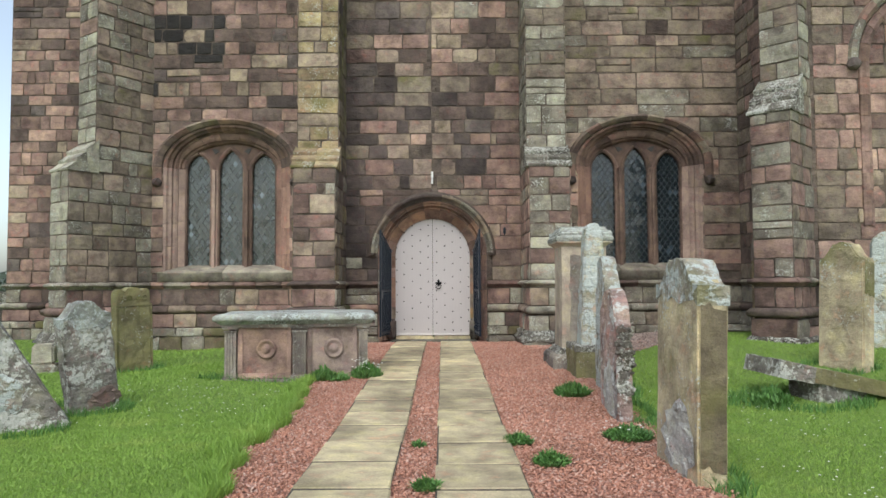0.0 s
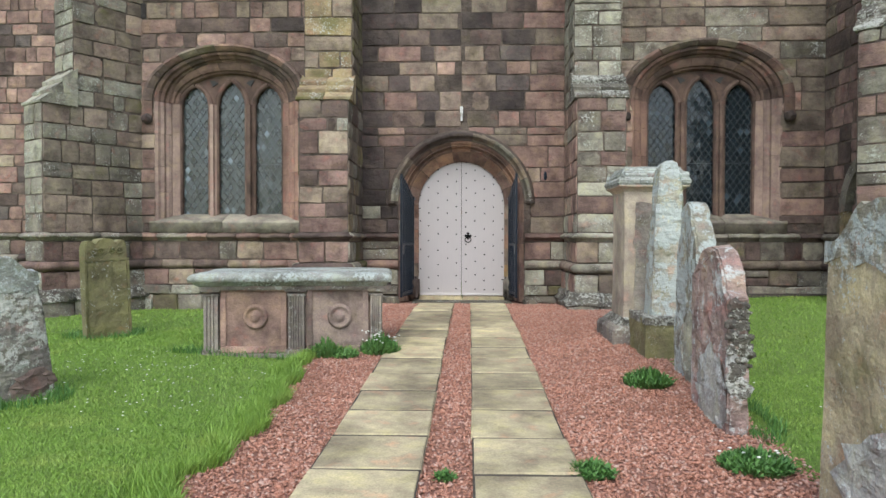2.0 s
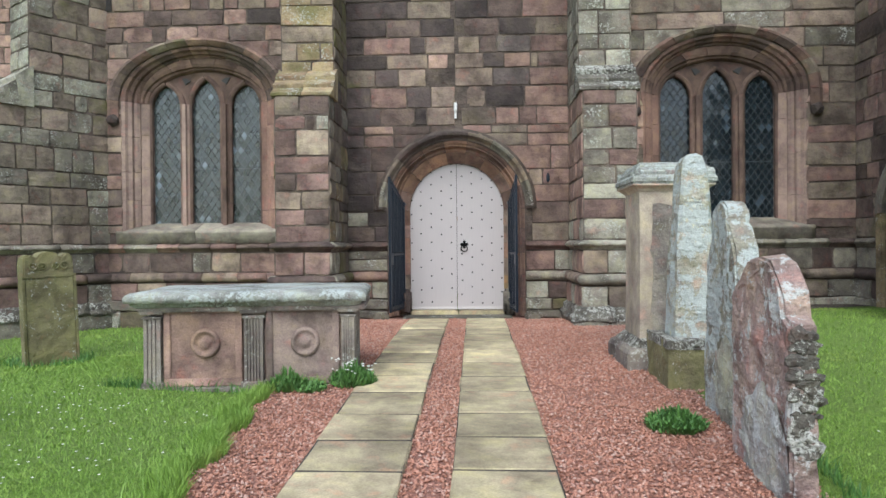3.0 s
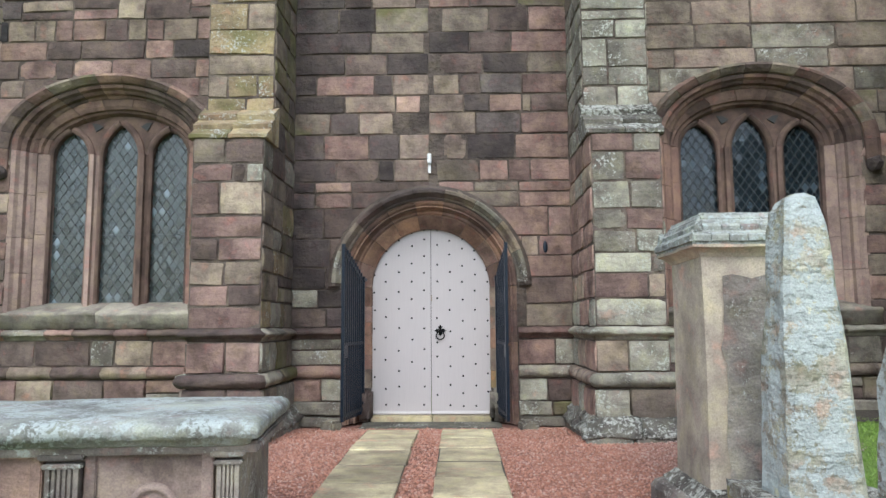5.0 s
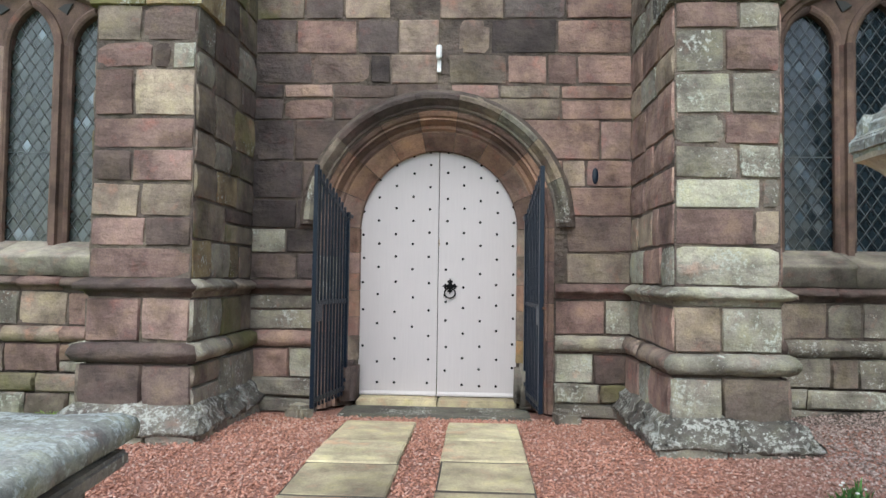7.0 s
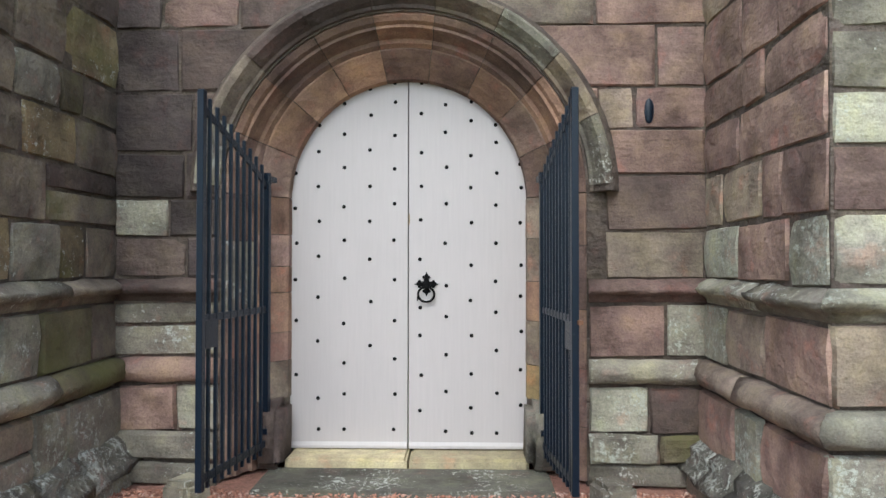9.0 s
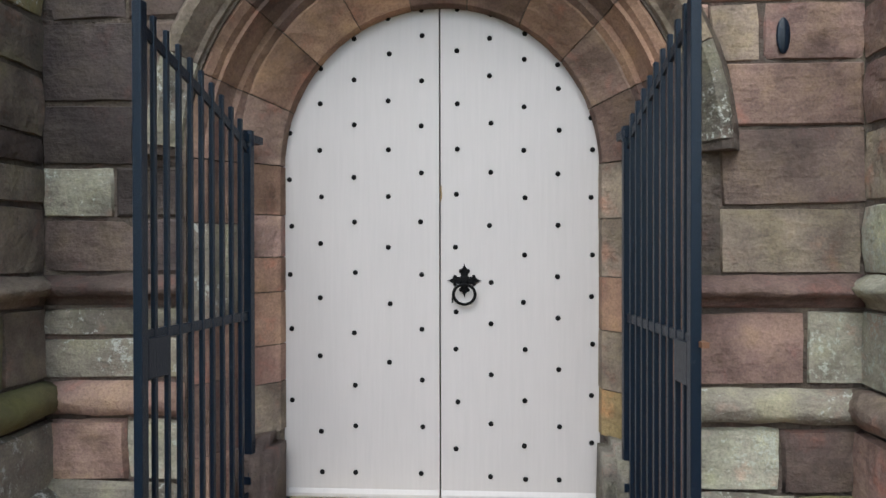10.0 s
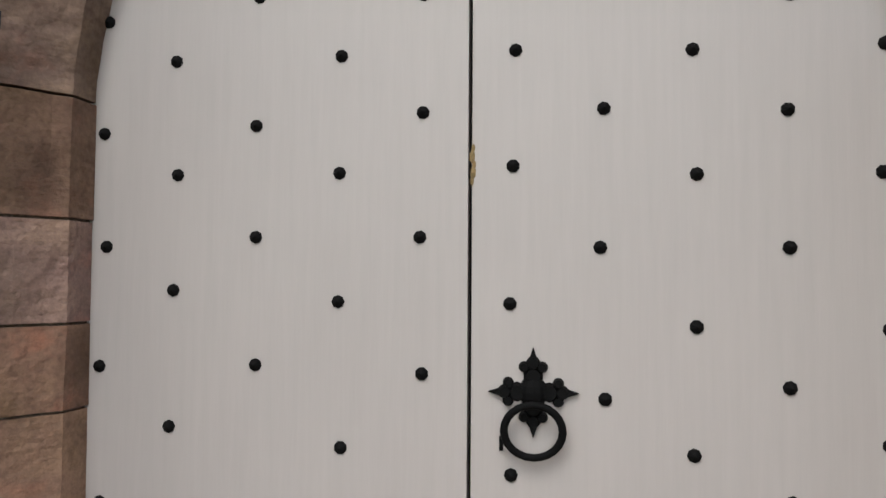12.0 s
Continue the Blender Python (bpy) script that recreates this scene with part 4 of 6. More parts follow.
# ring handle: a cross of fleurs, a boss and a drop ring
handle = part("handle_plate", bmesh.new(), STUD, door, "black wrought-iron cross plate with a drop ring")
bm = bmesh.new()
for a in range(4):
    c, s = math.cos(a * math.pi / 2), math.sin(a * math.pi / 2)
    for (px, pz), r in (((0.0, 0.03), 0.019), ((0.0, 0.054), 0.014), ((-0.017, 0.047), 0.011), ((0.017, 0.047), 0.011)):
        d = bmesh.ops.create_cone(bm, cap_ends=True, segments=10, radius1=r, radius2=r * 0.7, depth=0.012)["verts"]
        bmesh.ops.rotate(bm, verts=d, cent=(0, 0, 0), matrix=Matrix.Rotation(radians(90), 3, "X"))
        bmesh.ops.translate(bm, verts=d, vec=(c * px - s * pz, -0.006, s * px + c * pz))
    v = [bm.verts.new((c * px - s * pz, y, s * px + c * pz)) for y in (-0.01, 0.0) for px, pz in ((-0.011, 0.052), (0.011, 0.052), (0.0, 0.085))]
    bm.faces.new(v[:3])
    for i in range(3):
        j = (i + 1) % 3
        bm.faces.new((v[i], v[j], v[j + 3], v[i + 3]))
d = bmesh.ops.create_uvsphere(bm, u_segments=12, v_segments=8, radius=0.028)["verts"]
bmesh.ops.scale(bm, verts=d, vec=(1, 0.7, 1.1))
bmesh.ops.recalc_face_normals(bm, faces=bm.faces)
bm.to_mesh(handle.data)
bm.free()
handle.matrix_basis = pose(0.122, -0.001, 1.098)
bm = bmesh.new()
for i in range(24):
    for j in range(8):
        t, p = 2 * math.pi * i / 24, 2 * math.pi * j / 8
        bm.verts.new(((0.054 + 0.0075 * math.cos(p)) * math.sin(t), 0.0075 * math.sin(p), (0.05 + 0.0075 * math.cos(p)) * math.cos(t)))
bm.verts.ensure_lookup_table()
for i in range(24):
    for j in range(8):
        bm.faces.new([bm.verts[q] for q in (i * 8 + j, ((i + 1) % 24) * 8 + j, ((i + 1) % 24) * 8 + (j + 1) % 8, i * 8 + (j + 1) % 8)])
ring = part("ring", bm, STUD, handle, "black drop ring", True)
ring.matrix_basis = pose(0.0, -0.03, -0.068, 8)
bm = bmesh.new()
for k in range(5):
    d = bmesh.ops.create_icosphere(bm, subdivisions=1, radius=0.006 + 0.003 * (k % 2))["verts"]
    bmesh.ops.scale(bm, verts=d, vec=(0.7, 0.25, 1.6))
    bmesh.ops.translate(bm, verts=d, vec=(0.004 + 0.002 * (k % 3), -0.0005, 1.5 + 0.016 * k))
part("paint_chip", bm, OCHRE, door, "bare wood where paint has chipped")
bm = bmesh.new()
add_box(bm, -0.004, 0.004, -0.003, 0.001, -0.014, 0.014)
part("keyhole", bm, STUD, door).matrix_basis = pose(0.062, 0, 1.0)


# ---- iron gates, folded open ----
def gate(side):
    g = thing("gate", (0, 0, 0), 0, "blue-black painted iron bar gate, standing open beside the door", "gate", "gates before the door")
    width, n = 0.77, 10

    def crest(t):
        return 1.76 + 0.35 * t ** 0.85

    def bar(name, x0, x1, z0, z1, thick, label=""):
        b = bmesh.new()
        add_box(b, x0, x1, -thick / 2, thick / 2, z0, z1)
        bmesh.ops.bevel(b, geom=b.edges, offset=0.003, segments=1, affect="EDGES")
        return part(name, b, IRON, g, label)

    for i in range(n + 1):
        t = i / n
        wide = 0.038 if i in (0, n) else 0.02
        bar("post" if i in (0, n) else "bar", t * width - wide / 2, t * width + wide / 2, 0.06, crest(t) + 0.05, wide)
    b = bmesh.new()
    steps = 10
    rings = []
    for i in range(steps + 1):
        t = i / steps
        rings.append([b.verts.new((t * width, y, crest(t) - 0.04 + dz)) for y, dz in ((-0.006, -0.02), (0.006, -0.02), (0.006, 0.02), (-0.006, 0.02))])
    for r0, r1 in zip(rings, rings[1:]):
        for i in range(4):
            j = (i + 1) % 4
            b.faces.new((r0[i], r0[j], r1[j], r1[i]))
    b.faces.new(rings[0])
    b.faces.new(rings[-1][::-1])
    part("top_rail", b, IRON, g)
    bar("middle_rail", 0, width, 0.94, 0.98, 0.014)
    bar("bottom_rail", 0, width, 0.1, 0.145, 0.014)
    bar("lock_box", width - 0.14, width - 0.02, 0.8, 0.95, 0.035, "flat iron lock box")
    for z in (1.78, 0.2):
        b = bmesh.new()
        add_box(b, -0.1, 0.03, -0.02, 0.02, -0.018, 0.018)
        d = bmesh.ops.create_cone(b, cap_ends=True, segments=10, radius1=0.026, radius2=0.026, depth=0.07)["verts"]
        worn(b, 0, 0.003, 30)
        part("hinge", b, IRON, g, "stout iron hinge").matrix_basis = pose(0, 0, z)
    if side > 0:
        b = bmesh.new()
        add_box(b, -0.09, 0.07, -0.012, 0.012, -0.01, 0.01)
        part("latch", b, RUST, g, "rusty latch bar").matrix_basis = pose(width - 0.02, side * 0.02, 0.95)
    return g


gate(-1).matrix_basis = pose(-1.09, WY + 0.12, 0.19, 0, 0, -100.3)
gate(1).matrix_basis = pose(0.64, WY + 0.12, 0.19, 0, 0, -84.5)

# sensor lamp over the arch, and a dark iron socket in the wall
lamp = thing("wall_lamp", (DX + 0.005, WY - 0.02, 3.42), 0, "small white tubular wall lamp over the arch", "lamp")
bm = bmesh.new()
d = bmesh.ops.create_cone(bm, cap_ends=True, segments=12, radius1=0.027, radius2=0.027, depth=0.13)["verts"]
bmesh.ops.translate(bm, verts=d, vec=(0, -0.05, 0.1))
bmesh.ops.bevel(bm, geom=[e for e in bm.edges if len(e.link_faces) == 2 and e.calc_face_angle() > 1], offset=0.008, segments=2, affect="EDGES")
part("lamp_body", bm, LAMP, lamp)
bm = bmesh.new()
add_box(bm, -0.018, 0.018, -0.02, 0.02, -0.08, 0.06)
part("bracket", bm, LAMP, lamp)
socket = thing("wall_socket", (1.265, WY - 0.02, 2.36), 0, "dark oval iron socket let into the wall", "socket")
bm = bmesh.new()
d = bmesh.ops.create_uvsphere(bm, u_segments=12, v_segments=8, radius=0.03)["verts"]
bmesh.ops.scale(bm, verts=d, vec=(1, 0.5, 2.6))
part("iron_plate", bm, IRON, socket)


# ---- windows ----
def window(name, cx, ratio, lights_mat, jamb_near, jamb_far, label):
    win = thing(name, (0, 0, 0), 0, label, "window", kind="structure")
    foot = 1.6
    hood = [(1.33, WY + 0.03), (1.335, WY - 0.04), (1.38, WY - 0.075), (1.44, WY - 0.11), (1.49, WY - 0.1), (1.505, WY - 0.04), (1.505, WY + 0.03)]
    outer = [(1.07, WY + 0.3), (1.08, WY + 0.2), (1.12, WY + 0.16), (1.16, WY + 0.15), (1.17, WY + 0.09), (1.22, WY + 0.06), (1.25, WY + 0.01), (1.3, WY - 0.006), (1.34, WY + 0.01), (1.34, WY + 0.3)]
    inner = [(0.93, WY + 0.42), (0.93, WY + 0.32), (0.97, WY + 0.28), (1.04, WY + 0.24), (1.09, WY + 0.22), (1.09, WY + 0.42)]
    soffit = [(0.94, WY + 0.43), (0.94, WY + 0.33), (0.98, WY + 0.27), (1.03, WY + 0.255), (1.05, WY + 0.215), (1.12, WY + 0.19), (1.27, WY + 0.17), (1.27, WY + 0.43)]
    arch_pieces(win, cx, WSPRING, ratio, hood, lambda: rng.choice((ARCH, BROWN, OLIVE)), 13, "hood_stone")
    arch_pieces(win, cx, WSPRING, ratio, outer, lambda: rng.choice((ARCH, ARCH, BROWN, MULLION)), 13)
    arch_pieces(win, cx, WSPRING, ratio * 0.86, soffit, lambda: rng.choice((MULLION, ARCH)), 9)
    for side, m in ((-1, jamb_near), (1, jamb_far)):
        jamb_pieces(win, cx, side, foot - 0.06, WSPRING, outer, lambda: m, (0.4, 0.6))
        jamb_pieces(win, cx, side, foot - 0.06, WSPRING, inner, lambda: m, (0.4, 0.6))
        jamb_pieces(win, cx, side, WSPRING - 0.3, WSPRING, hood, lambda: ARCH, (0.3, 0.3), "hood_stone")
        b = bmesh.new()
        bmesh.ops.create_icosphere(b, subdivisions=2, radius=0.1)
        worn(b, 0, 0.03, 14.0, 0, cx + side)
        part("label_stop", b, DARK, win, "worn carved label stop").matrix_basis = pose(cx + side * 1.42, WY - 0.06, WSPRING - 0.33)
    # sill: sloping grey stone in lengths
    face = Face((cx - 1.4, WY), (cx + 1.4, WY), win)
    face.band([(-0.45, 0.16), (-0.3, 0.13), (0.05, 0.0), (0.06, -0.03), (0.03, -0.06), (0.03, -0.2), (-0.1, -0.2)], 1.55, SILL, 0.0, 2.8, (0.9, 1.2), "window_sill")
    # tracery plate with its three pointed lights
    half, tip = 0.24, {-1: 4.03, 0: 4.12, 1: 4.03}
    spring = 3.68

    def head(x):
        """Foot of the plate over x: the pointed head of a light, or the mullion's foot."""
        for k in (-1, 0, 1):
            d = abs(x - k * 0.685)
            if d <= half:
                r = ((tip[k] - spring) ** 2 + half ** 2) / (2 * half)
                return spring + math.sqrt(max(0.0, r * r - (r - half + d) ** 2))
        return foot - 0.05

    xs = sorted({round(k * 0.685 + half * s / 9, 4) for k in (-1, 0, 1) for s in range(-9, 10)} | {round(k * 0.685 + e * (half + 0.0015), 4) for k in (-1, 0, 1) for e in (-1, 1)} | {-0.95, 0.95})
    b = bmesh.new()
    yf, yb = WY + 0.345, WY + 0.43
    for x0, x1 in zip(xs, xs[1:]):
        za, zb = head(x0 + 1e-5), head(x1 - 1e-5)
        ta, tb = (WSPRING + 0.98 * ratio * math.sqrt(max(0.0, 1 - (x / 0.98) ** 2)) for x in (x0, x1))
        v = [b.verts.new((cx + x, y, z)) for y in (yf, yb) for x, z in ((x0, za), (x1, zb), (x1, max(tb, zb)), (x0, max(ta, za)))]
        for q in ((0, 1, 2, 3), (7, 6, 5, 4), (0, 4, 5, 1)):
            b.faces.new([v[i] for i in q])
    bmesh.ops.remove_doubles(b, verts=b.verts, dist=0.0005)
    part("tracery_plate", b, MULLION, win, "pierced brown sandstone tracery")
    # eyelets are dark solids on the plate, painted as shaded openings
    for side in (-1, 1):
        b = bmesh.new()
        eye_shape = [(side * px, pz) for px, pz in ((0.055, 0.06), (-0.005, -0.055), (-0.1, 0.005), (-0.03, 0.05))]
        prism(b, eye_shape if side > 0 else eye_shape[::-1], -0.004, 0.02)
        eye = part("eyelet", b, SHADE, win, "small tracery eyelet, its shade a dark solid piece")
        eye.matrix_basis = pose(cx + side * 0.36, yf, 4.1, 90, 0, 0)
    # moulded ribs round each light, and the two mullions
    for k in (-1, 0, 1):
        r = ((tip[k] - spring) ** 2 + half ** 2) / (2 * half)
        full = math.acos((r - half) / r)
        for side in (-1, 1):
            outl = [(0.0, yf + 0.02), (0.0, yf - 0.03), (0.02, yf - 0.05), (0.05, yf - 0.06), (0.085, yf - 0.03), (0.09, yf + 0.02)]
            path = [lambda w, z=foot - 0.05, k=k, side=side: (cx + k * 0.685 + side * (half + w), z)]
            for i in range(9):
                t = full * i / 8
                path.append(lambda w, t=t, k=k, side=side, r=r: (cx + k * 0.685 + side * max(0.0, (r + w) * math.cos(t) - (r - half)), spring + (r + w) * math.sin(t)))
            swept("rib", MULLION, win, outl, path)
    for side in (-1, 1):
        b = bmesh.new()
        prism(b, [(-0.1, 0.0), (-0.085, -0.05), (-0.035, -0.09), (-0.03, -0.14), (0.03, -0.14), (0.035, -0.09), (0.085, -0.05), (0.1, 0.0)], foot - 0.05, spring + 0.02)
        part("mullion", b, jamb_near if side < 0 and cx < 0 else MULLION, win, "moulded stone mullion").matrix_basis = pose(cx + side * 0.343, yf + 0.01, 0)
    # leaded diamonds: panes and cames
    dw, dh, gy0 = 0.118, 0.166, WY + 0.4
    pane = None
    for k in (-1, 0, 1):
        light = new("light")
        light.parent = win
        light.location = (cx + k * 0.685, gy0, 0)
        for row in range(0, 34):
            for col in range(-2, 3):
                x = col * dw + (dw / 2 if row % 2 else 0.0)
                z = foot + row * dh / 2
                if abs(x) > half + dw * 0.45 or z > tip[k] + 0.03:
                    continue
                if pane is None:
                    b = bmesh.new()
                    lo = [b.verts.new((px, py, pz)) for py in (-0.002, 0.002) for px, pz in ((0, -dh / 2 + 0.006), (dw / 2 - 0.004, 0), (0, dh / 2 - 0.006), (-dw / 2 + 0.004, 0))]
                    b.faces.new(lo[:4])
                    b.faces.new(lo[4:][::-1])
                    for i in range(4):
                        b.faces.new((lo[i], lo[(i + 1) % 4], lo[(i + 1) % 4 + 4], lo[i + 4]))
                    p = part("pane", b, lights_mat, light)
                    pane = p.data
                else:
                    p = link_mesh("pane", pane, light)
                p.matrix_basis = pose(x, 0, z, rng.gauss(0, 1.3), 0, rng.gauss(0, 1.3))
        b = bmesh.new()
        ang = math.atan2(dh, dw)
        for s in (-1, 1):
            for i in range(-3, 34):
                z0 = foot - 0.3 + (i * dh)
                # a came from one side of the light to the other
                pts = []
                for x in (-half - 0.02, half + 0.02):
                    pts.append((x, z0 + s * x * dh / dw + dh / 2))
                if max(pts[0][1], pts[1][1]) < foot - 0.1 or min(pts[0][1], pts[1][1]) > tip[k]:
                    continue
                nx, nz = -s * math.sin(ang) * 0.003, math.cos(ang) * 0.003
                v = [b.verts.new((x + sgn * nx, y, z + sgn * nz)) for y in (-0.006, 0.004) for (x, z), sgn in ((pts[0], -1), (pts[1], -1), (pts[1], 1), (pts[0], 1))]
                b.faces.new(v[:4])
                for q in range(4):
                    b.faces.new((v[q], v[(q + 1) % 4], v[(q + 1) % 4 + 4], v[q + 4]))
        for z in (2.62, 1.61):
            add_box(b, -half - 0.02, half + 0.02, -0.012, 0.002, z - 0.005, z + 0.005)
        part("cames", b, LEAD, light, "grey lead cames and saddle bars")
    return win


window("window_1", LX, 0.667, GLASS_A, DRESSED_PINK, DRESSED, "three-light arched church window with grey leaded diamonds")
window("window_2", RX, 0.69, GLASS_B, DRESSED, DRESSED_PINK, "three-light arched church window with dark blue leaded diamonds")

# the blind arch high on the transept front
blind = thing("blind_arch", (0, 0, 0), 0, "moulded sandstone arch high on the transept front", "arch", kind="structure")
TYF = 11.64
arch_pieces(blind, 7.95, 4.95, 1.15, [(1.0, TYF + 0.02), (1.02, TYF - 0.08), (1.08, TYF - 0.12), (1.15, TYF - 0.1), (1.17, TYF + 0.02)], lambda: rng.choice((ARCH, GREY)), 11, "hood_stone")
arch_pieces(blind, 7.95, 4.95, 1.15, [(0.8, TYF + 0.02), (0.81, TYF - 0.03), (0.88, TYF - 0.06), (0.94, TYF - 0.04), (0.99, TYF - 0.045), (1.0, TYF + 0.02)], lambda: rng.choice((ARCH, PINK)), 11)
for side in (-1, 1):
    bm = bmesh.new()
    bmesh.ops.create_icosphere(bm, subdivisions=2, radius=0.11)
    worn(bm, 0, 0.03, 14.0, 0, side)
    part("label_stop", bm, DARK, blind, "worn carved label stop").matrix_basis = pose(7.95 + side * 1.09, TYF - 0.08, 4.9)
    jamb_pieces(blind, 7.95, side, 2.2, 4.95, [(0.8, TYF + 0.02), (0.81, TYF - 0.03), (0.88, TYF - 0.06), (0.94, TYF - 0.04), (0.99, TYF - 0.045), (1.0, TYF + 0.02)], lambda: rng.choice((ARCH, PINK, ROSE)))

# the pointed side doorway in the return wall
porch = thing("side_door", (0, 0, 0), 0, "pointed side doorway with yellow sandstone jambs", "doorway", kind="structure")
for d0, m in ((13.6, GOLD), (12.75, BUFF)):
    bm = bmesh.new()
    add_box(bm, 5.98, 6.2, d0 - 0.09, d0 + 0.09, 0.2, 1.7)
    worn(bm, 0.02, 0.008)
    part("jamb_stone", bm, m, porch)
for s in (-1, 1):
    bm = bmesh.new()
    rings = []
    for i in range(9):
        t = radians(62) * i / 8
        for_y = [13.175 + s * ((0.85 + w) * math.cos(t) - 0.425) for w in (-0.08, 0.1)]
        for_z = [1.7 + (0.85 + w) * math.sin(t) for w in (-0.08, 0.1)]
        rings.append([bm.verts.new(p) for p in ((5.98, for_y[0], for_z[0]), (5.98, for_y[1], for_z[1]), (6.2, for_y[1], for_z[1]), (6.2, for_y[0], for_z[0]))])
    for r0, r1 in zip(rings, rings[1:]):
        for i in range(4):
            bm.faces.new((r0[i], r0[(i + 1) % 4], r1[(i + 1) % 4], r1[i]))
    bm.faces.new(rings[0])
    bm.faces.new(rings[-1][::-1])
    part("arch_stone", bm, GREY, porch)


# ---- table tomb ----
tomb = thing("table_tomb", (0.007, 0.0, 0), 0, "weathered sandstone table tomb with a blue-grey lichened slab top", "tomb")
TX0, TX1, TY0, TY1 = -2.83, -1.03, 8.98, 10.0
TB, TT = 0.02, 0.778
bm = bmesh.new()
add_box(bm, TX0 + 0.05, TX1 - 0.05, TY0 + 0.05, TY1 - 0.05, -0.1, TT)
part("core", bm, TOMB, tomb)
bm = bmesh.new()
add_box(bm, TX0 - 0.06, TX1 + 0.08, TY0 - 0.06, TY1 + 0.06, -0.12, 0.1)
worn(bm, 0.02, 0.012, 5.0)
part("plinth", bm, TOMB_GREY, tomb, "sunken grey plinth stone")
# slab top: a moulded edge and a dished, lichened face
bm = bmesh.new()
edge = [(0.1, TT), (0.05, TT + 0.02), (0.04, TT + 0.045), (0.005, TT + 0.05), (0.0, TT + 0.09), (0.01, TT + 0.115), (0.045, TT + 0.135), (0.16, TT + 0.145)]
loops = []
nx, ny = 26, 18
for d, z in edge:
    x0, x1, y0, y1 = TX0 - 0.12 + d, TX1 + 0.1 - d, TY0 - 0.13 + d, TY1 + 0.1 - d
    ring = [(x0 + (x1 - x0) * i / nx, y0) for i in range(nx)] + [(x1, y0 + (y1 - y0) * i / ny) for i in range(ny)] + [(x1 - (x1 - x0) * i / nx, y1) for i in range(nx)] + [(x0, y1 - (y1 - y0) * i / ny) for i in range(ny)]
    loops.append([bm.verts.new((x, y, z)) for x, y in ring])
for r0, r1 in zip(loops, loops[1:]):
    for i in range(len(r0)):
        j = (i + 1) % len(r0)
        bm.faces.new((r0[i], r0[j], r1[j], r1[i]))
bm.faces.new(loops[-1])
bm.faces.new(loops[0][::-1])
worn(bm, 0, 0.012, 5.0)
part("slab_top", bm, TOMB_TOP, tomb, "blue-grey moulded slab top with lichen", True)
# two front panels with raised rings, three pilasters
for x0, x1, m in ((-2.66, -2.0, ROSE), (-1.8, -1.17, TOMB)):
    bm = bmesh.new()
    add_box(bm, x0, x1, TY0 + 0.02, TY0 + 0.06, 0.1, TT)
    panel = part("panel", bm, m, tomb, "recessed front panel")
    for a, b, c, d in ((x0, x1, 0.1, 0.17), (x0, x0 + 0.06, 0.17, TT), (x1 - 0.06, x1, 0.17, TT), (x0 + 0.06, x1 - 0.06, TT - 0.05, TT)):
        bm = bmesh.new()
        add_box(bm, a + 0.002, b - 0.002, TY0 + 0.0, TY0 + 0.018, c + 0.002, d)
        worn(bm, 0.006, 0.004, 9.0, 0, a)
        part("border", bm, m, panel)
    cx, cz = (x0 + x1) / 2 + 0.02, 0.47
    bm = bmesh.new()
    n, rings = 28, []
    for r, y in ((0.125, 0.02), (0.122, 0.0), (0.108, -0.014), (0.092, -0.012), (0.082, 0.008), (0.05, 0.008), (0.042, -0.008), (0.015, -0.014)):
        rings.append([bm.verts.new((cx + r * math.cos(2 * math.pi * i / n), TY0 + y, cz + r * math.sin(2 * math.pi * i / n) * 1.03)) for i in range(n)])
    for r0, r1 in zip(rings, rings[1:]):
        for i in range(n):
            bm.faces.new((r0[i], r0[(i + 1) % n], r1[(i + 1) % n], r1[i]))
    bm.faces.new(rings[-1])
    part("roundel", bm, m, panel, "carved raised roundel", True)
for x0, x1, flutes in ((TX0, -2.67, 3), (-1.99, -1.81, 5), (-1.16, TX1, 4)):
    bm = bmesh.new()
    w = (x1 - x0 - 0.04) / (2 * flutes + 1)
    pts = [(x0 + 0.01, TY0 + 0.05), (x0 + 0.01, TY0 - 0.015)]
    for k in range(flutes):
        xa = x0 + 0.02 + w * (2 * k + 1)
        pts += [(xa, TY0 - 0.015), (xa + w * 0.25, TY0 + 0.0), (xa + w * 0.75, TY0 + 0.0), (xa + w, TY0 - 0.015)]
    pts += [(x1 - 0.01, TY0 - 0.015), (x1 - 0.01, TY0 + 0.05)]
    prism(bm, pts, 0.14, 0.68)
    pil = part("pilaster", bm, TOMB_GREY, tomb, "fluted corner pilaster")
    for z0, z1, g in ((0.09, 0.14, 0.015), (0.68, 0.705, 0.008), (0.725, 0.76, 0.02)):
        bm = bmesh.new()
        add_box(bm, x0 - g, x1 + g, TY0 - 0.02 - g, TY0 + 0.05, z0, z1)
        worn(bm, 0.008, 0.003, 20.0)
        part("pilaster_band", bm, TOMB_GREY, pil)
bm = bmesh.new()
add_box(bm, TX1 - 0.05, TX1 - 0.01, TY0 + 0.06, TY1 - 0.05, 0.1, TT - 0.002)
worn(bm, 0.01, 0.005, 6.0)
part("end_panel", bm, TOMB_GREY, tomb, "plain end panel")
bm = bmesh.new()
add_box(bm, TX0 - 0.03, TX1 + 0.09, TY0 - 0.04, TY1 + 0.04, TT - 0.035, TT + 0.02)
worn(bm, 0.012, 0.004, 8.0)
part("cornice", bm, TOMB_GREY, tomb, "green-stained bed moulding under the slab")


tomb.matrix_basis = pose(-1.93, 9.6, 0, 0, 0, 6.5) @ pose(1.93, -9.6, 0)


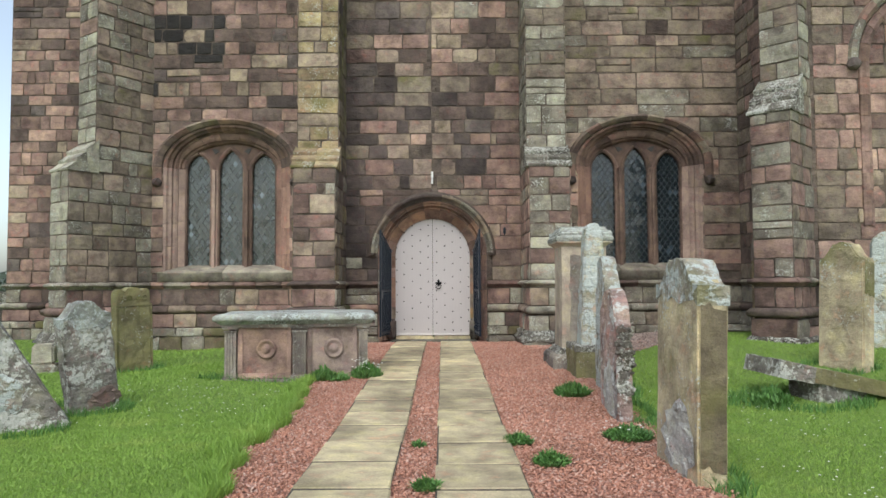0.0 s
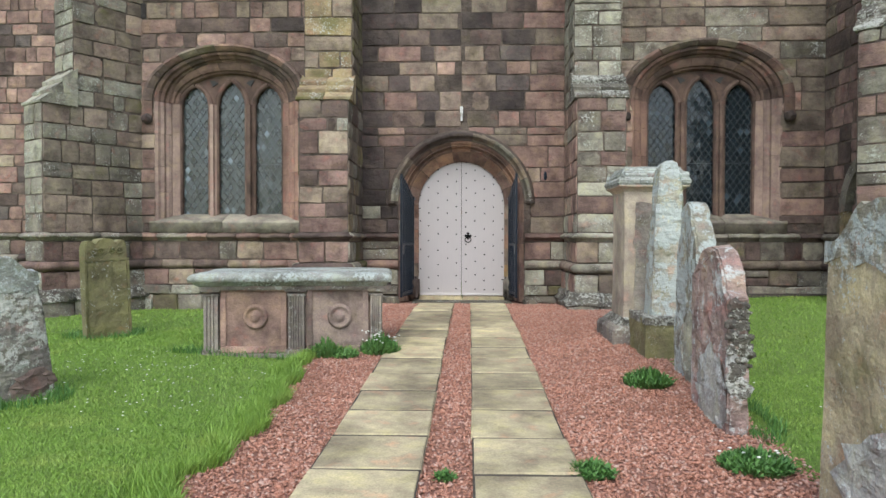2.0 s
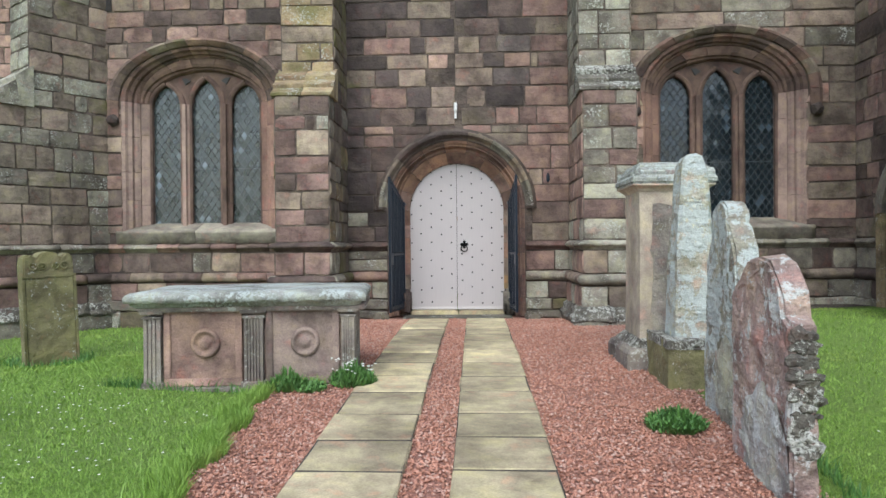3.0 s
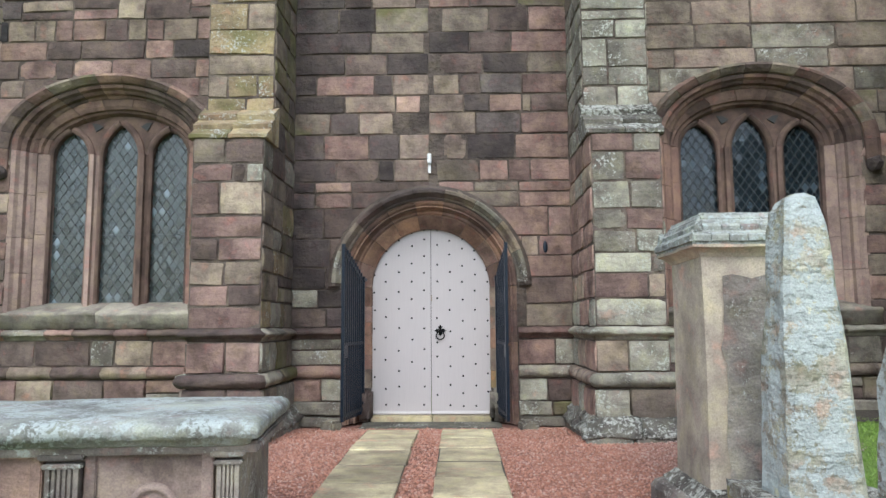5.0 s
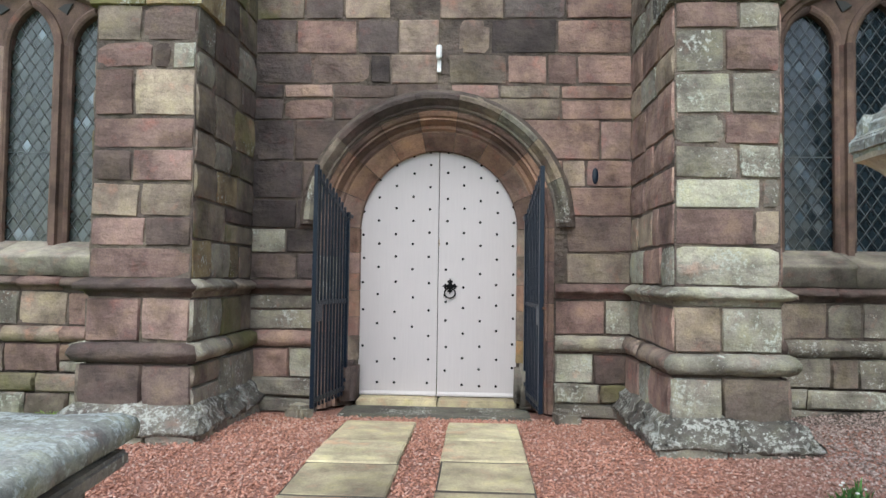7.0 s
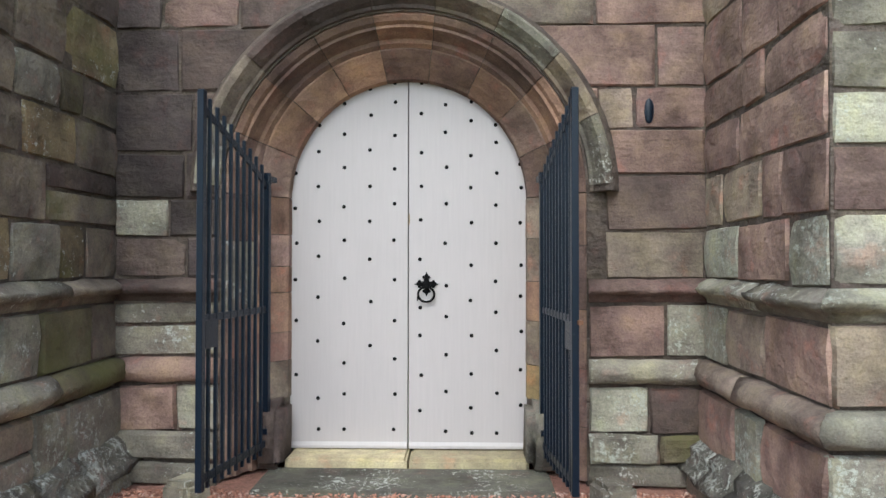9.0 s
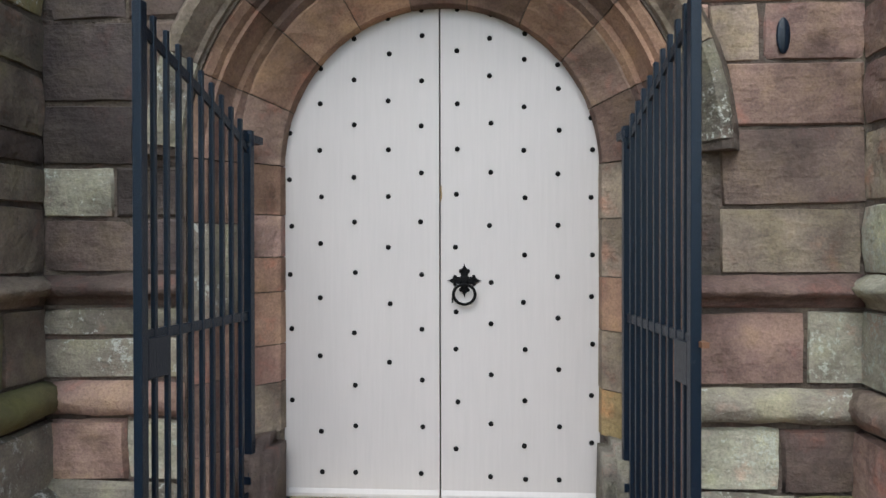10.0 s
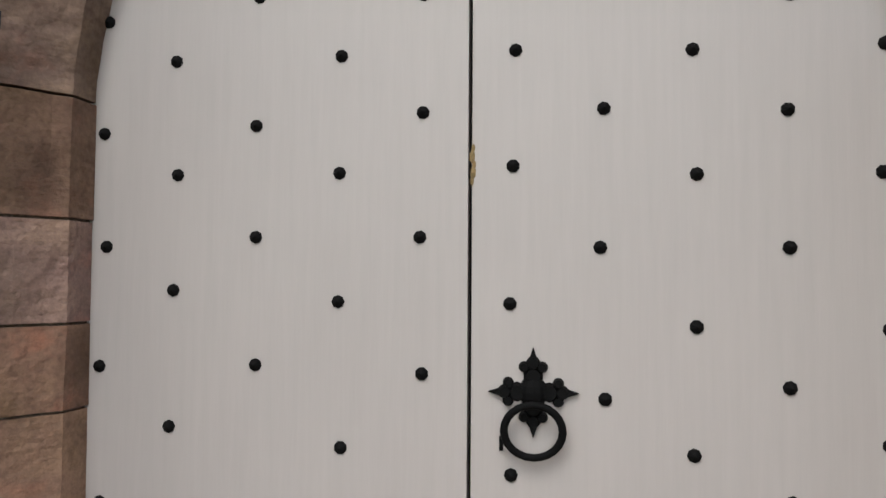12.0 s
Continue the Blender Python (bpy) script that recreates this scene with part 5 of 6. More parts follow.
# ---- headstones ----
def stele(w, h, style, n=12):
    """Outline of a headstone, (x, z), anticlockwise from its lower left foot."""
    half = w / 2
    if style == "round":
        sh = h - half * 0.8
        pts = [(-half, -0.3), (half, -0.3)] + [(half * math.cos(t), sh + half * 0.8 * math.sin(t)) for t in [math.pi * i / n for i in range(n + 1)]]
    elif style == "hipped":
        # sloping hips under a narrow rounded head
        r = half * 0.42
        pts = [(-half, -0.3), (half, -0.3), (half * 0.94, h * 0.62), (half * 0.72, h * 0.8), (r + 0.02, h * 0.88)]
        pts += [(r * math.cos(t), h * 0.9 + h * 0.1 * math.sin(t)) for t in [math.pi * i / n for i in range(n + 1)]]
        pts += [(-r - 0.02, h * 0.86), (-half * 0.7, h * 0.72), (-half * 0.9, h * 0.4)]
    elif style == "ogee":
        sh = h * 0.875
        pts = [(-half, -0.3), (half, -0.3), (half, sh)]
        for i in range(1, 2 * n):
            x = half * (1 - i / n)
            k = min(1.0, max(0.0, (abs(x) / half - 0.22) / 0.66))
            pts.append((x, sh + (h - sh) * (0.5 + 0.5 * math.cos(math.pi * k)) - (h - sh) * 0.18 * (x / half / 0.3) ** 2 * (abs(x) < 0.3 * half)))
        pts.append((-half, sh))
    elif style == "scrolled":
        sh = h * 0.9
        pts = [(-half, -0.3), (half, -0.3), (half, sh), (half * 0.95, h * 0.965), (half * 0.7, h * 0.985), (half * 0.45, h * 0.94)]
        pts += [(half * 0.42 * math.cos(t), h * 0.95 + h * 0.05 * math.sin(t)) for t in [math.pi * i / 6 for i in range(1, 6)]]
        pts += [(-half * 0.45, h * 0.94), (-half * 0.7, h * 0.985), (-half * 0.95, h * 0.965), (-half, sh)]
    else:
        # broken and eaten away, with a lobed top
        pts = [(-half, -0.3), (half, -0.3), (half * 1.02, 0.12), (half * 0.97, h * 0.5), (half, h * 0.72), (half * 0.8, h * 0.76), (half * 0.72, h * 0.85), (half * 0.45, h * 0.97), (half * 0.1, h),
               (-half * 0.3, h * 0.97), (-half * 0.6, h * 0.9), (-half * 0.8, h * 0.86), (-half, h * 0.8)]
    return pts


def headstone(at, turn, lean, w, h, thick, style, material, label, rough=0.008, tip=0.0, cuts=2, details=()):
    st = thing("headstone", (at[0], at[1], low(at[0], at[1]) - 0.02), 0, label, "headstone", "headstones in the churchyard")
    st.matrix_basis = pose(at[0], at[1], low(at[0], at[1]) - 0.02) @ pose(0, 0, 0, 0, 0, turn) @ pose(0, 0, 0, tip, lean, 0)
    bm = bmesh.new()
    pts = stele(w, h, style)
    f = [bm.verts.new((x, -thick / 2, z)) for x, z in pts]
    b = [bm.verts.new((x, thick / 2, z)) for x, z in pts]
    bm.faces.new(f)
    bm.faces.new(b[::-1])
    side = []
    for i in range(len(pts)):
        j = (i + 1) % len(pts)
        side.append(bm.faces.new((f[i], b[i], b[j], f[j])))
    bmesh.ops.recalc_face_normals(bm, faces=bm.faces)
    sharp = [e for e in bm.edges if len(e.link_faces) == 2 and e.calc_face_angle() > 1.0]
    bmesh.ops.bevel(bm, geom=sharp, offset=0.016, segments=2, affect="EDGES", clamp_overlap=True)
    bmesh.ops.triangulate(bm, faces=[q for q in bm.faces if len(q.verts) > 4], ngon_method="EAR_CLIP")
    for k in range(cuts + 1):
        long = [e for e in bm.edges if e.calc_length() > 0.11]
        if long:
            bmesh.ops.subdivide_edges(bm, edges=long, cuts=1)
            bmesh.ops.triangulate(bm, faces=[q for q in bm.faces if len(q.verts) > 4])
    for v in bm.verts:
        v.co += rough * noise.noise_vector(v.co * 7 + Vector((at[0] * 5, at[1] * 3, 0))) + rough * 0.7 * noise.noise_vector(v.co * 19 + Vector((at[1], 0, 0)))
    body = part("slab", bm, material, st)
    for d in details:
        d(st, thick)
    return st


def inset_panel(x, z0, z1, w, material, out=0.012):
    def make(st, thick):
        for a, b, c, d in ((x - w / 2, x + w / 2, z1 - 0.03, z1), (x - w / 2, x - w / 2 + 0.03, z0, z1 - 0.032), (x + w / 2 - 0.03, x + w / 2, z0, z1 - 0.032)):
            bm = bmesh.new()
            add_box(bm, a, b, -thick / 2 - out, -thick / 2 + 0.02, c, d)
            worn(bm, 0.005, 0.004, 12.0, 0, a)
            part("moulded_border", bm, material, st)
    return make


def scrolls(material):
    def make(st, thick):
        for s in (-1, 1):
            for k, r in ((0.16, 0.045), (0.07, 0.04)):
                bm = bmesh.new()
                n = 16
                rings = []
                for rr, y in ((r, 0.0), (r * 0.95, -0.02), (r * 0.7, -0.02), (r * 0.6, -0.006), (r * 0.3, -0.006), (r * 0.2, -0.018)):
                    rings.append([bm.verts.new((s * k + rr * math.cos(2 * math.pi * i / n), -thick / 2 + y + 0.004, 1.12 + rr * math.sin(2 * math.pi * i / n))) for i in range(n)])
                for r0, r1 in zip(rings, rings[1:]):
                    for i in range(n):
                        bm.faces.new((r0[i], r0[(i + 1) % n], r1[(i + 1) % n], r1[i]))
                bm.faces.new(rings[-1])
                part("carved_scroll", bm, material, st)
    return make


def flaked(x, z, w, h, material):
    """A patch where the face has peeled away to pale stone."""
    def make(st, thick):
        bm = bmesh.new()
        n = 18
        rim = [bm.verts.new((x + w / 2 * math.cos(2 * math.pi * i / n) * (1 + 0.2 * math.sin(3 * i)), -thick / 2 - 0.004, max(0.0, z + h / 2 * math.sin(2 * math.pi * i / n) * (1 + 0.15 * math.sin(5 * i))))) for i in range(n)]
        mid = [bm.verts.new((x + w / 3.2 * math.cos(2 * math.pi * i / n), -thick / 2 - 0.014 + 0.008 * math.sin(2.3 * i), max(0.0, z + h / 3.2 * math.sin(2 * math.pi * i / n)))) for i in range(n)]
        for i in range(n):
            bm.faces.new((rim[i], rim[(i + 1) % n], mid[(i + 1) % n], mid[i]))
        bm.faces.new(mid)
        part("flaked_patch", bm, material, st, "pale flaked patch of stone")
    return make


def crusted(w, h, style, z0, material, label="grey lichened top"):
    """The weathered head of a stone, a shell over its top above z0."""
    def make(st, thick):
        pts = [(x * 1.01, z + 0.005) for x, z in stele(w, h, style, 16) if z >= z0]
        right, left = max(p[0] for p in pts), min(p[0] for p in pts)
        foot = [(left + (right - left) * i / 10, z0 - 0.1 + 0.09 * noise.noise(Vector((i * 0.9, h, w)))) for i in range(11)]
        outline = foot + pts
        bm = bmesh.new()
        f = [bm.verts.new((x, -thick / 2 - 0.006, z)) for x, z in outline]
        b = [bm.verts.new((x, thick / 2 + 0.006, z)) for x, z in outline]
        bm.faces.new(f)
        bm.faces.new(b[::-1])
        for i in range(len(outline)):
            j = (i + 1) % len(outline)
            bm.faces.new((f[i], b[i], b[j], f[j]))
        bmesh.ops.triangulate(bm, faces=[q for q in bm.faces if len(q.verts) > 4], ngon_method="EAR_CLIP")
        for k in range(3):
            long = [e for e in bm.edges if e.calc_length() > 0.07]
            if long:
                bmesh.ops.subdivide_edges(bm, edges=long, cuts=1)
                bmesh.ops.triangulate(bm, faces=[q for q in bm.faces if len(q.verts) > 4])
        for v in bm.verts:
            v.co += 0.005 * noise.noise_vector(v.co * 9) + 0.004 * noise.noise_vector(v.co * 21)
        part("weathered_top", bm, material, st, label)
    return make


def stained(w, z0, z1, material):
    """A dark damp streak down the narrow edge of a slab."""
    def make(st, thick):
        bm = bmesh.new()
        cols = 6
        rows = []
        for k in range(13):
            z = z0 + (z1 - z0) * k / 12
            pinch = 0.43
            rows.append([bm.verts.new((w / 2 + 0.007 + 0.006 * noise.noise(Vector((c, k * 0.7, z0))), thick * pinch * (2 * c / cols - 1), z + (0.09 * noise.noise(Vector((c * 0.9, z1, 0.4))) if k in (0, 12) else 0.0))) for c in range(cols + 1)])
        for r0, r1 in zip(rows, rows[1:]):
            for c in range(cols):
                bm.faces.new((r0[c], r0[c + 1], r1[c + 1], r1[c]))
        part("stained_edge", bm, material, st, "dark damp stain down the edge")
    return make


def crumbled(w, h, material):
    """The eaten south edge of a slab: lumps of crust from foot to shoulder."""
    def make(st, thick):
        bm = bmesh.new()
        k = random.Random(int(h * 100))
        for i in range(70):
            d = bmesh.ops.create_icosphere(bm, subdivisions=1, radius=k.uniform(0.018, 0.045))["verts"]
            bmesh.ops.scale(bm, verts=d, vec=(0.7, k.uniform(0.8, 1.5), k.uniform(0.6, 1.3)))
            z = k.uniform(0.28, h * 0.7)
            bmesh.ops.translate(bm, verts=d, vec=(w / 2 - 0.01, k.uniform(-thick / 2 + 0.02, thick / 2), z))
        for v in bm.verts:
            v.co += 0.012 * noise.noise_vector(v.co * 30)
        part("crumbled_edge", bm, material, st, "crumbling edge crusted with white lichen")
    return make


# the row beside the path stands edge-on, its faces to the west
headstone((1.655, 4.83), -89.5, 0, 0.82, 1.46, 0.19, "ogee", HEAD_BUFF, "tall buff sandstone headstone, its grey top streaked with lichen", 0.006, -1.5, 2, (flaked(0.05, 0.24, 0.6, 0.52, FLAKE), crusted(0.82, 1.46, "ogee", 1.27, HEAD_BLUE), stained(0.82, 0.12, 1.13, HEAD_STAIN)))
headstone((1.665, 6.88), -93, 0, 0.88, 1.24, 0.14, "broken", HEAD_RED, "crumbling red sandstone headstone with white crusts, badly eroded", 0.018, 0, 3, (flaked(0.08, 0.22, 0.7, 0.66, FLAKE), crumbled(0.88, 1.24, LICHEN)))
headstone((1.86, 8.0), -92, 0, 0.8, 1.55, 0.16, "hipped", HEAD_BLUE, "round-headed headstone mottled with grey lichen", 0.014, 0, 2, (flaked(0.1, 0.3, 0.5, 0.6, PALE),))
# others on the lawns
headstone((-3.55, 7.2), 45, -8, 0.47, 1.12, 0.2, "ogee", HEAD_GREY, "leaning grey headstone blotched with pale lichen", 0.014, 3, 2, (crusted(0.47, 1.12, "ogee", 0.96, TOMB_TOP), flaked(0.1, 0.14, 0.3, 0.2, BROWN)))
headstone((-3.92, 6.35), 22, -32, 0.95, 1.35, 0.16, "round", HEAD_GREY, "steeply tilted grey headstone spotted with lichen", 0.016, 0, 2, (flaked(-0.12, 0.62, 0.4, 0.5, PALE), flaked(0.2, 0.3, 0.3, 0.35, HEAD_BLUE)))
headstone((-4.72, 10.75), 50, -2, 0.52, 1.28, 0.2, "scrolled", HEAD_GREEN, "green-stained headstone with a scroll-carved top", 0.006, 0, 1, (inset_panel(0.0, 0.05, 1.02, 0.56, HEAD_GREEN), scrolls(HEAD_GREEN)))
headstone((4.87, 8.6), -64, 0, 0.58, 1.55, 0.21, "ogee", HEAD_BUFF, "tall pale headstone stained yellow-green, upright on the lawn", 0.006, -3, 2, (stained(0.58, 0.9, 1.3, HEAD_GREEN),))
headstone((-8.3, 11.2), 20, -4, 0.6, 1.2, 0.14, "scrolled", HEAD_GREEN, "mossy scroll-topped headstone near the boundary wall", 0.008, 0, 1, (scrolls(HEAD_GREEN),))
headstone((6.6, 10.4), -20, 2, 0.6, 1.75, 0.16, "round", HEAD_BLUE, "round-topped lichened headstone before the transept", 0.012, 0, 1, (flaked(0.05, 0.8, 0.4, 0.6, PALE),))

# small stepped stump
stump = thing("stump_monument", (-6.05, 10.75, low(-6.05, 10.75) - 0.03), 18, "small pale stepped stone monument on the lawn", "monument")
for w, z0, z1 in ((0.42, -0.1, 0.16), (0.3, 0.16, 0.46)):
    bm = bmesh.new()
    add_box(bm, -w / 2, w / 2, -w / 2, w / 2, z0, z1)
    worn(bm, 0.03, 0.01, 6.0, 0, w)
    part("step" if z0 < 0 else "block", bm, PALE, stump)

# the fallen ledger, one end propped up
ledger = thing("fallen_slab", (0, 0, 0), 0, "fallen grave slab, grey-lichened end tilted out of the grass", "grave slab")
bm = bmesh.new()
add_box(bm, 0.0, 1.75, -0.05, 0.62, -0.15, 0.0)
for e in range(2):
    bmesh.ops.subdivide_edges(bm, edges=[q for q in bm.edges if q.calc_length() > 0.2], cuts=1, use_grid_fill=True)
worn(bm, 0, 0.012, 7.0)
part("slab", bm, HEAD_GREEN, ledger)
bm = bmesh.new()
add_box(bm, -0.012, 0.36, -0.062, 0.632, -0.16, 0.008)
for e in range(2):
    bmesh.ops.subdivide_edges(bm, edges=[q for q in bm.edges if q.calc_length() > 0.1], cuts=1, use_grid_fill=True)
worn(bm, 0, 0.012, 7.0)
part("lichened_end", bm, HEAD_GREY, ledger, "grey lichened end of the slab")
ledger.matrix_basis = pose(3.33, 7.05, 0.5) @ pose(0, 0, 0, 0, 11.5, 4)
bm = bmesh.new()
add_box(bm, -0.3, 0.3, -0.25, 0.25, -0.2, 0.22)
worn(bm, 0.05, 0.03, 4.0)
prop = tagged(part("prop_stone", bm, HEAD_GREY), "rough stone half hidden under the fallen slab", "stone")
prop.matrix_basis = pose(3.95, 7.35, low(3.7, 7.3), 0, 0, 20)

# obelisk on its block
obelisk = thing("obelisk", (2.0, 9.2, low(2.0, 9.2)), 0, "tapered stone obelisk blotched blue-grey and yellow, on a block", "monument")
bm = bmesh.new()
add_box(bm, -0.34, 0.36, -0.33, 0.36, -0.15, 0.4)
for e in range(2):
    bmesh.ops.subdivide_edges(bm, edges=bm.edges, cuts=1, use_grid_fill=True)
worn(bm, 0, 0.022, 5.0)
part("base_block", bm, HEAD_GREEN, obelisk, "squat green-stained base block")
bm = bmesh.new()
add_box(bm, -0.35, 0.37, -0.34, 0.37, 0.34, 0.41)
for e in range(3):
    bmesh.ops.subdivide_edges(bm, edges=[q for q in bm.edges if q.calc_length() > 0.15], cuts=1, use_grid_fill=True)
worn(bm, 0, 0.018, 9.0)
part("base_top", bm, LICHEN, obelisk, "white lichen crust on the block's top")
bm = bmesh.new()
rings = []
for z, k in ((0.4, 1.0), (0.7, 0.95), (1.0, 0.88), (1.3, 0.78), (1.6, 0.68), (1.8, 0.61), (1.89, 0.53), (1.95, 0.42), (1.975, 0.2)):
    hw = 0.19 * k
    ring = [(-hw, -hw), (hw, -hw), (hw, hw), (-hw, hw)]
    full = []
    for i in range(4):
        a, b = Vector(ring[i]), Vector(ring[(i + 1) % 4])
        full += [a.lerp(b, t) for t in (0.09, 0.36, 0.64, 0.91)]
    rings.append([bm.verts.new((p.x - 0.05, p.y, z)) for p in full])
for r0, r1 in zip(rings, rings[1:]):
    for i in range(16):
        bm.faces.new((r0[i], r0[(i + 1) % 16], r1[(i + 1) % 16], r1[i]))
bm.faces.new(rings[-1])
bmesh.ops.subdivide_edges(bm, edges=bm.edges, cuts=1, use_grid_fill=True)
for v in bm.verts:
    v.co += 0.014 * noise.noise_vector(v.co * 6) + 0.007 * noise.noise_vector(v.co * 17)
part("shaft", bm, HEAD_BLUE, obelisk, "tapered lichened shaft")

# pedestal tomb with a scale-carved cap
ped = thing("pedestal_monument", (1.96, 10.12, low(1.9, 10.1)), 0, "square buff sandstone pedestal monument with a scale-carved grey cap", "monument")


def ring_stack(levels, material, name, label="", rough=0.006):
    """A square moulded piece: (half width, z) levels."""
    bm = bmesh.new()
    rows = []
    for hw, z in levels:
        c = [(-hw, -hw), (hw, -hw), (hw, hw), (-hw, hw)]
        row = []
        for i in range(4):
            a, b = Vector(c[i]), Vector(c[(i + 1) % 4])
            row += [bm.verts.new((*a.lerp(b, k / 6), z)) for k in range(6)]
        rows.append(row)
    for r0, r1 in zip(rows, rows[1:]):
        for i in range(24):
            bm.faces.new((r0[i], r0[(i + 1) % 24], r1[(i + 1) % 24], r1[i]))
    bm.faces.new(rows[-1])
    bm.faces.new(rows[0][::-1])
    for v in bm.verts:
        v.co += rough * noise.noise_vector(v.co * 8)
    return part(name, bm, material, ped, label)


ring_stack([(0.47, -0.2), (0.47, 0.16), (0.45, 0.2), (0.4, 0.215)], TOMB_GREY, "plinth", "grey moulded plinth", 0.012)
ring_stack([(0.4, 0.2), (0.4, 0.225), (0.36, 0.26), (0.33, 0.29)], LICHEN, "plinth_moulding", "lichened plinth moulding", 0.012)
ring_stack([(0.32, 0.27), (0.315, 0.6), (0.31, 1.0), (0.31, 1.4), (0.31, 1.7)], PEDESTAL, "die", "plain buff die stained orange at its top", 0.005)
bm = bmesh.new()
rows = []
for k in range(15):
    z = 0.33 + 1.24 * k / 14
    left = -0.2 + 0.05 * noise.noise(Vector((k * 0.6, 3.1, 0.0)))
    right = 0.27 + 0.02 * noise.noise(Vector((k * 0.6, 7.7, 0.0)))
    rows.append([bm.verts.new((left + (right - left) * c / 8, -0.324 - 0.006 * (0 < c < 8) + 0.006 * noise.noise(Vector((c * 0.8, k * 0.8, 1.0))), z + (0.06 * noise.noise(Vector((c * 0.5, 9.0, k))) if k in (0, 14) else 0.0))) for c in range(9)])
for r0, r1 in zip(rows, rows[1:]):
    for c in range(8):
        bm.faces.new((r0[c], r0[c + 1], r1[c + 1], r1[c]))
part("weathered_face", bm, DIE_GREY, ped, "grey flaking face of the die")
ring_stack([(0.315, 1.69), (0.33, 1.71), (0.36, 1.735), (0.385, 1.745), (0.385, 1.765)], PEDESTAL, "cornice", "thin moulded cornice")
cap = ring_stack([(0.385, 1.76), (0.39, 1.83), (0.36, 1.85), (0.345, 1.91), (0.315, 1.93), (0.3, 1.965), (0.1, 1.985)], TOMB_TOP, "cap", "pale grey cap carved with scales", 0.004)
for side in range(4):
    for row, (r, z) in enumerate(((0.388, 1.835), (0.352, 1.895), (0.312, 1.95))):
        count = 7 - row
        for k in range(count):
            bm = bmesh.new()
            w = 2 * r / count
            extrude_x(bm, [(-0.014, -0.055), (-0.016, -0.02), (0.03, 0.02), (0.03, -0.055)], -w / 2 + 0.004, w / 2 - 0.004)
            worn(bm, 0, 0.004, 20.0, 0, k)
            sc = part("scale", bm, TOMB_TOP, cap)
            sc.matrix_basis = pose(0, 0, 0, 0, 0, 90 * side) @ pose(-r + w * (k + 0.5) + (w / 2 if row % 2 else 0) * 0.6, -r, z)

# ---- paving: two tracks of slabs ----
paving = thing("pavement", (0, 0, 0), 0, "two tracks of buff stone paving slabs to the door", "paving", kind="structure")
prng = random.Random(21)
for x0, x1 in ((-0.935, -0.325), (-0.06, 0.525)):
    y = -2.4
    while y < 13.5:
        size = min(prng.uniform(0.56, 0.68), 13.82 - y)
        if 13.82 - y - size < 0.3:
            size = 13.82 - y
        bm = bmesh.new()
        w2, l2 = (x1 - x0) / 2 - 0.004, size / 2 - 0.013
        rings = []
        for ins, z in ((0.0, -0.04), (0.0, 0.012), (0.012, 0.022)):
            ring = [(-w2 + ins, -l2 + ins), (0, -l2 + ins), (w2 - ins, -l2 + ins), (w2 - ins, 0), (w2 - ins, l2 - ins), (0, l2 - ins), (-w2 + ins, l2 - ins), (-w2 + ins, 0)]
            rings.append([bm.verts.new((px + prng.uniform(-0.004, 0.004), py + prng.uniform(-0.004, 0.004), z)) for px, py in ring])
        for r0, r1 in zip(rings, rings[1:]):
            for i in range(8):
                bm.faces.new((r0[i], r0[(i + 1) % 8], r1[(i + 1) % 8], r1[i]))
        bm.faces.new(rings[-1])
        ob = part("paving_slab", bm, SLAB, paving)
        yc = y + size / 2
        slope = math.degrees(math.atan2(low(0, yc + size / 2) - low(0, yc - size / 2), size))
        ob.matrix_basis = pose((x0 + x1) / 2 + prng.uniform(-0.006, 0.006), yc, low(0, yc) + 0.02 + prng.uniform(-0.003, 0.004), slope + prng.uniform(-0.4, 0.4), prng.uniform(-0.5, 0.5), prng.uniform(-0.4, 0.4))
        y += size

for x0, x1 in ((-0.93, -0.33), (-0.055, 0.52)):
    yy = np.linspace(-2.4, 13.81, 120)
    jv = np.stack([np.concatenate([np.full(120, x0), np.full(120, x1)]), np.concatenate([yy, yy]), np.concatenate([lie(0, yy), lie(0, yy)]) + 0.036], 1)
    a = np.arange(119)
    tagged(link_mesh("joint_fill", quick_mesh("joint_fill", jv, np.stack([a, a + 120, a + 121, a + 1], 1), EARTH), paving), "dark earth in the joints")

# ---- gravel chips ----
g = np.random.default_rng(5)


def scatter(count, y0, y1, x0, x1):
    return g.uniform(x0, x1, count), g.uniform(y0, y1, count)


def chips(count, y0, y1, size):
    x, y = scatter(count, y0, y1, -2.9, 4.6)
    keep = (x > edge_west(y) - 0.05 + 0.06 * g.random(count)) & (x < edge_east(y) + 0.12 * g.random(count))
    on_slab = ((x > -0.92) & (x < -0.34) | (x > -0.045) & (x < 0.51)) & (y < 13.8)
    keep &= ~on_slab
    return x[keep], y[keep], size


cx_, cy_, cs_ = [], [], []
for count, y0, y1, size in ((112000, 3.4, 8.5, 0.0092), (88000, 8.5, 14.3, 0.0092), (3500, -2.0, 3.4, 0.02)):
    x, y, s = chips(count, y0, y1, size)
    cx_.append(x), cy_.append(y), cs_.append(np.full(len(x), s))
x, y, s = np.concatenate(cx_), np.concatenate(cy_), np.concatenate(cs_)
n = len(x)
s = s * g.uniform(0.6, 1.6, n)
octa = np.array([(1, 0, 0), (0, 1, 0), (-1, 0, 0), (0, -1, 0), (0.1, 0.15, 1), (0, 0, -1)], float)
shape = octa[None] * (1 + g.uniform(-0.45, 0.45, (n, 6, 1)))
shape *= np.stack([s * g.uniform(0.9, 1.7, n), s * g.uniform(0.7, 1.1, n), s * g.uniform(0.4, 0.8, n)], 1)[:, None, :]
ang, tilt = g.uniform(0, 2 * np.pi, n), g.normal(0, 0.45, n)
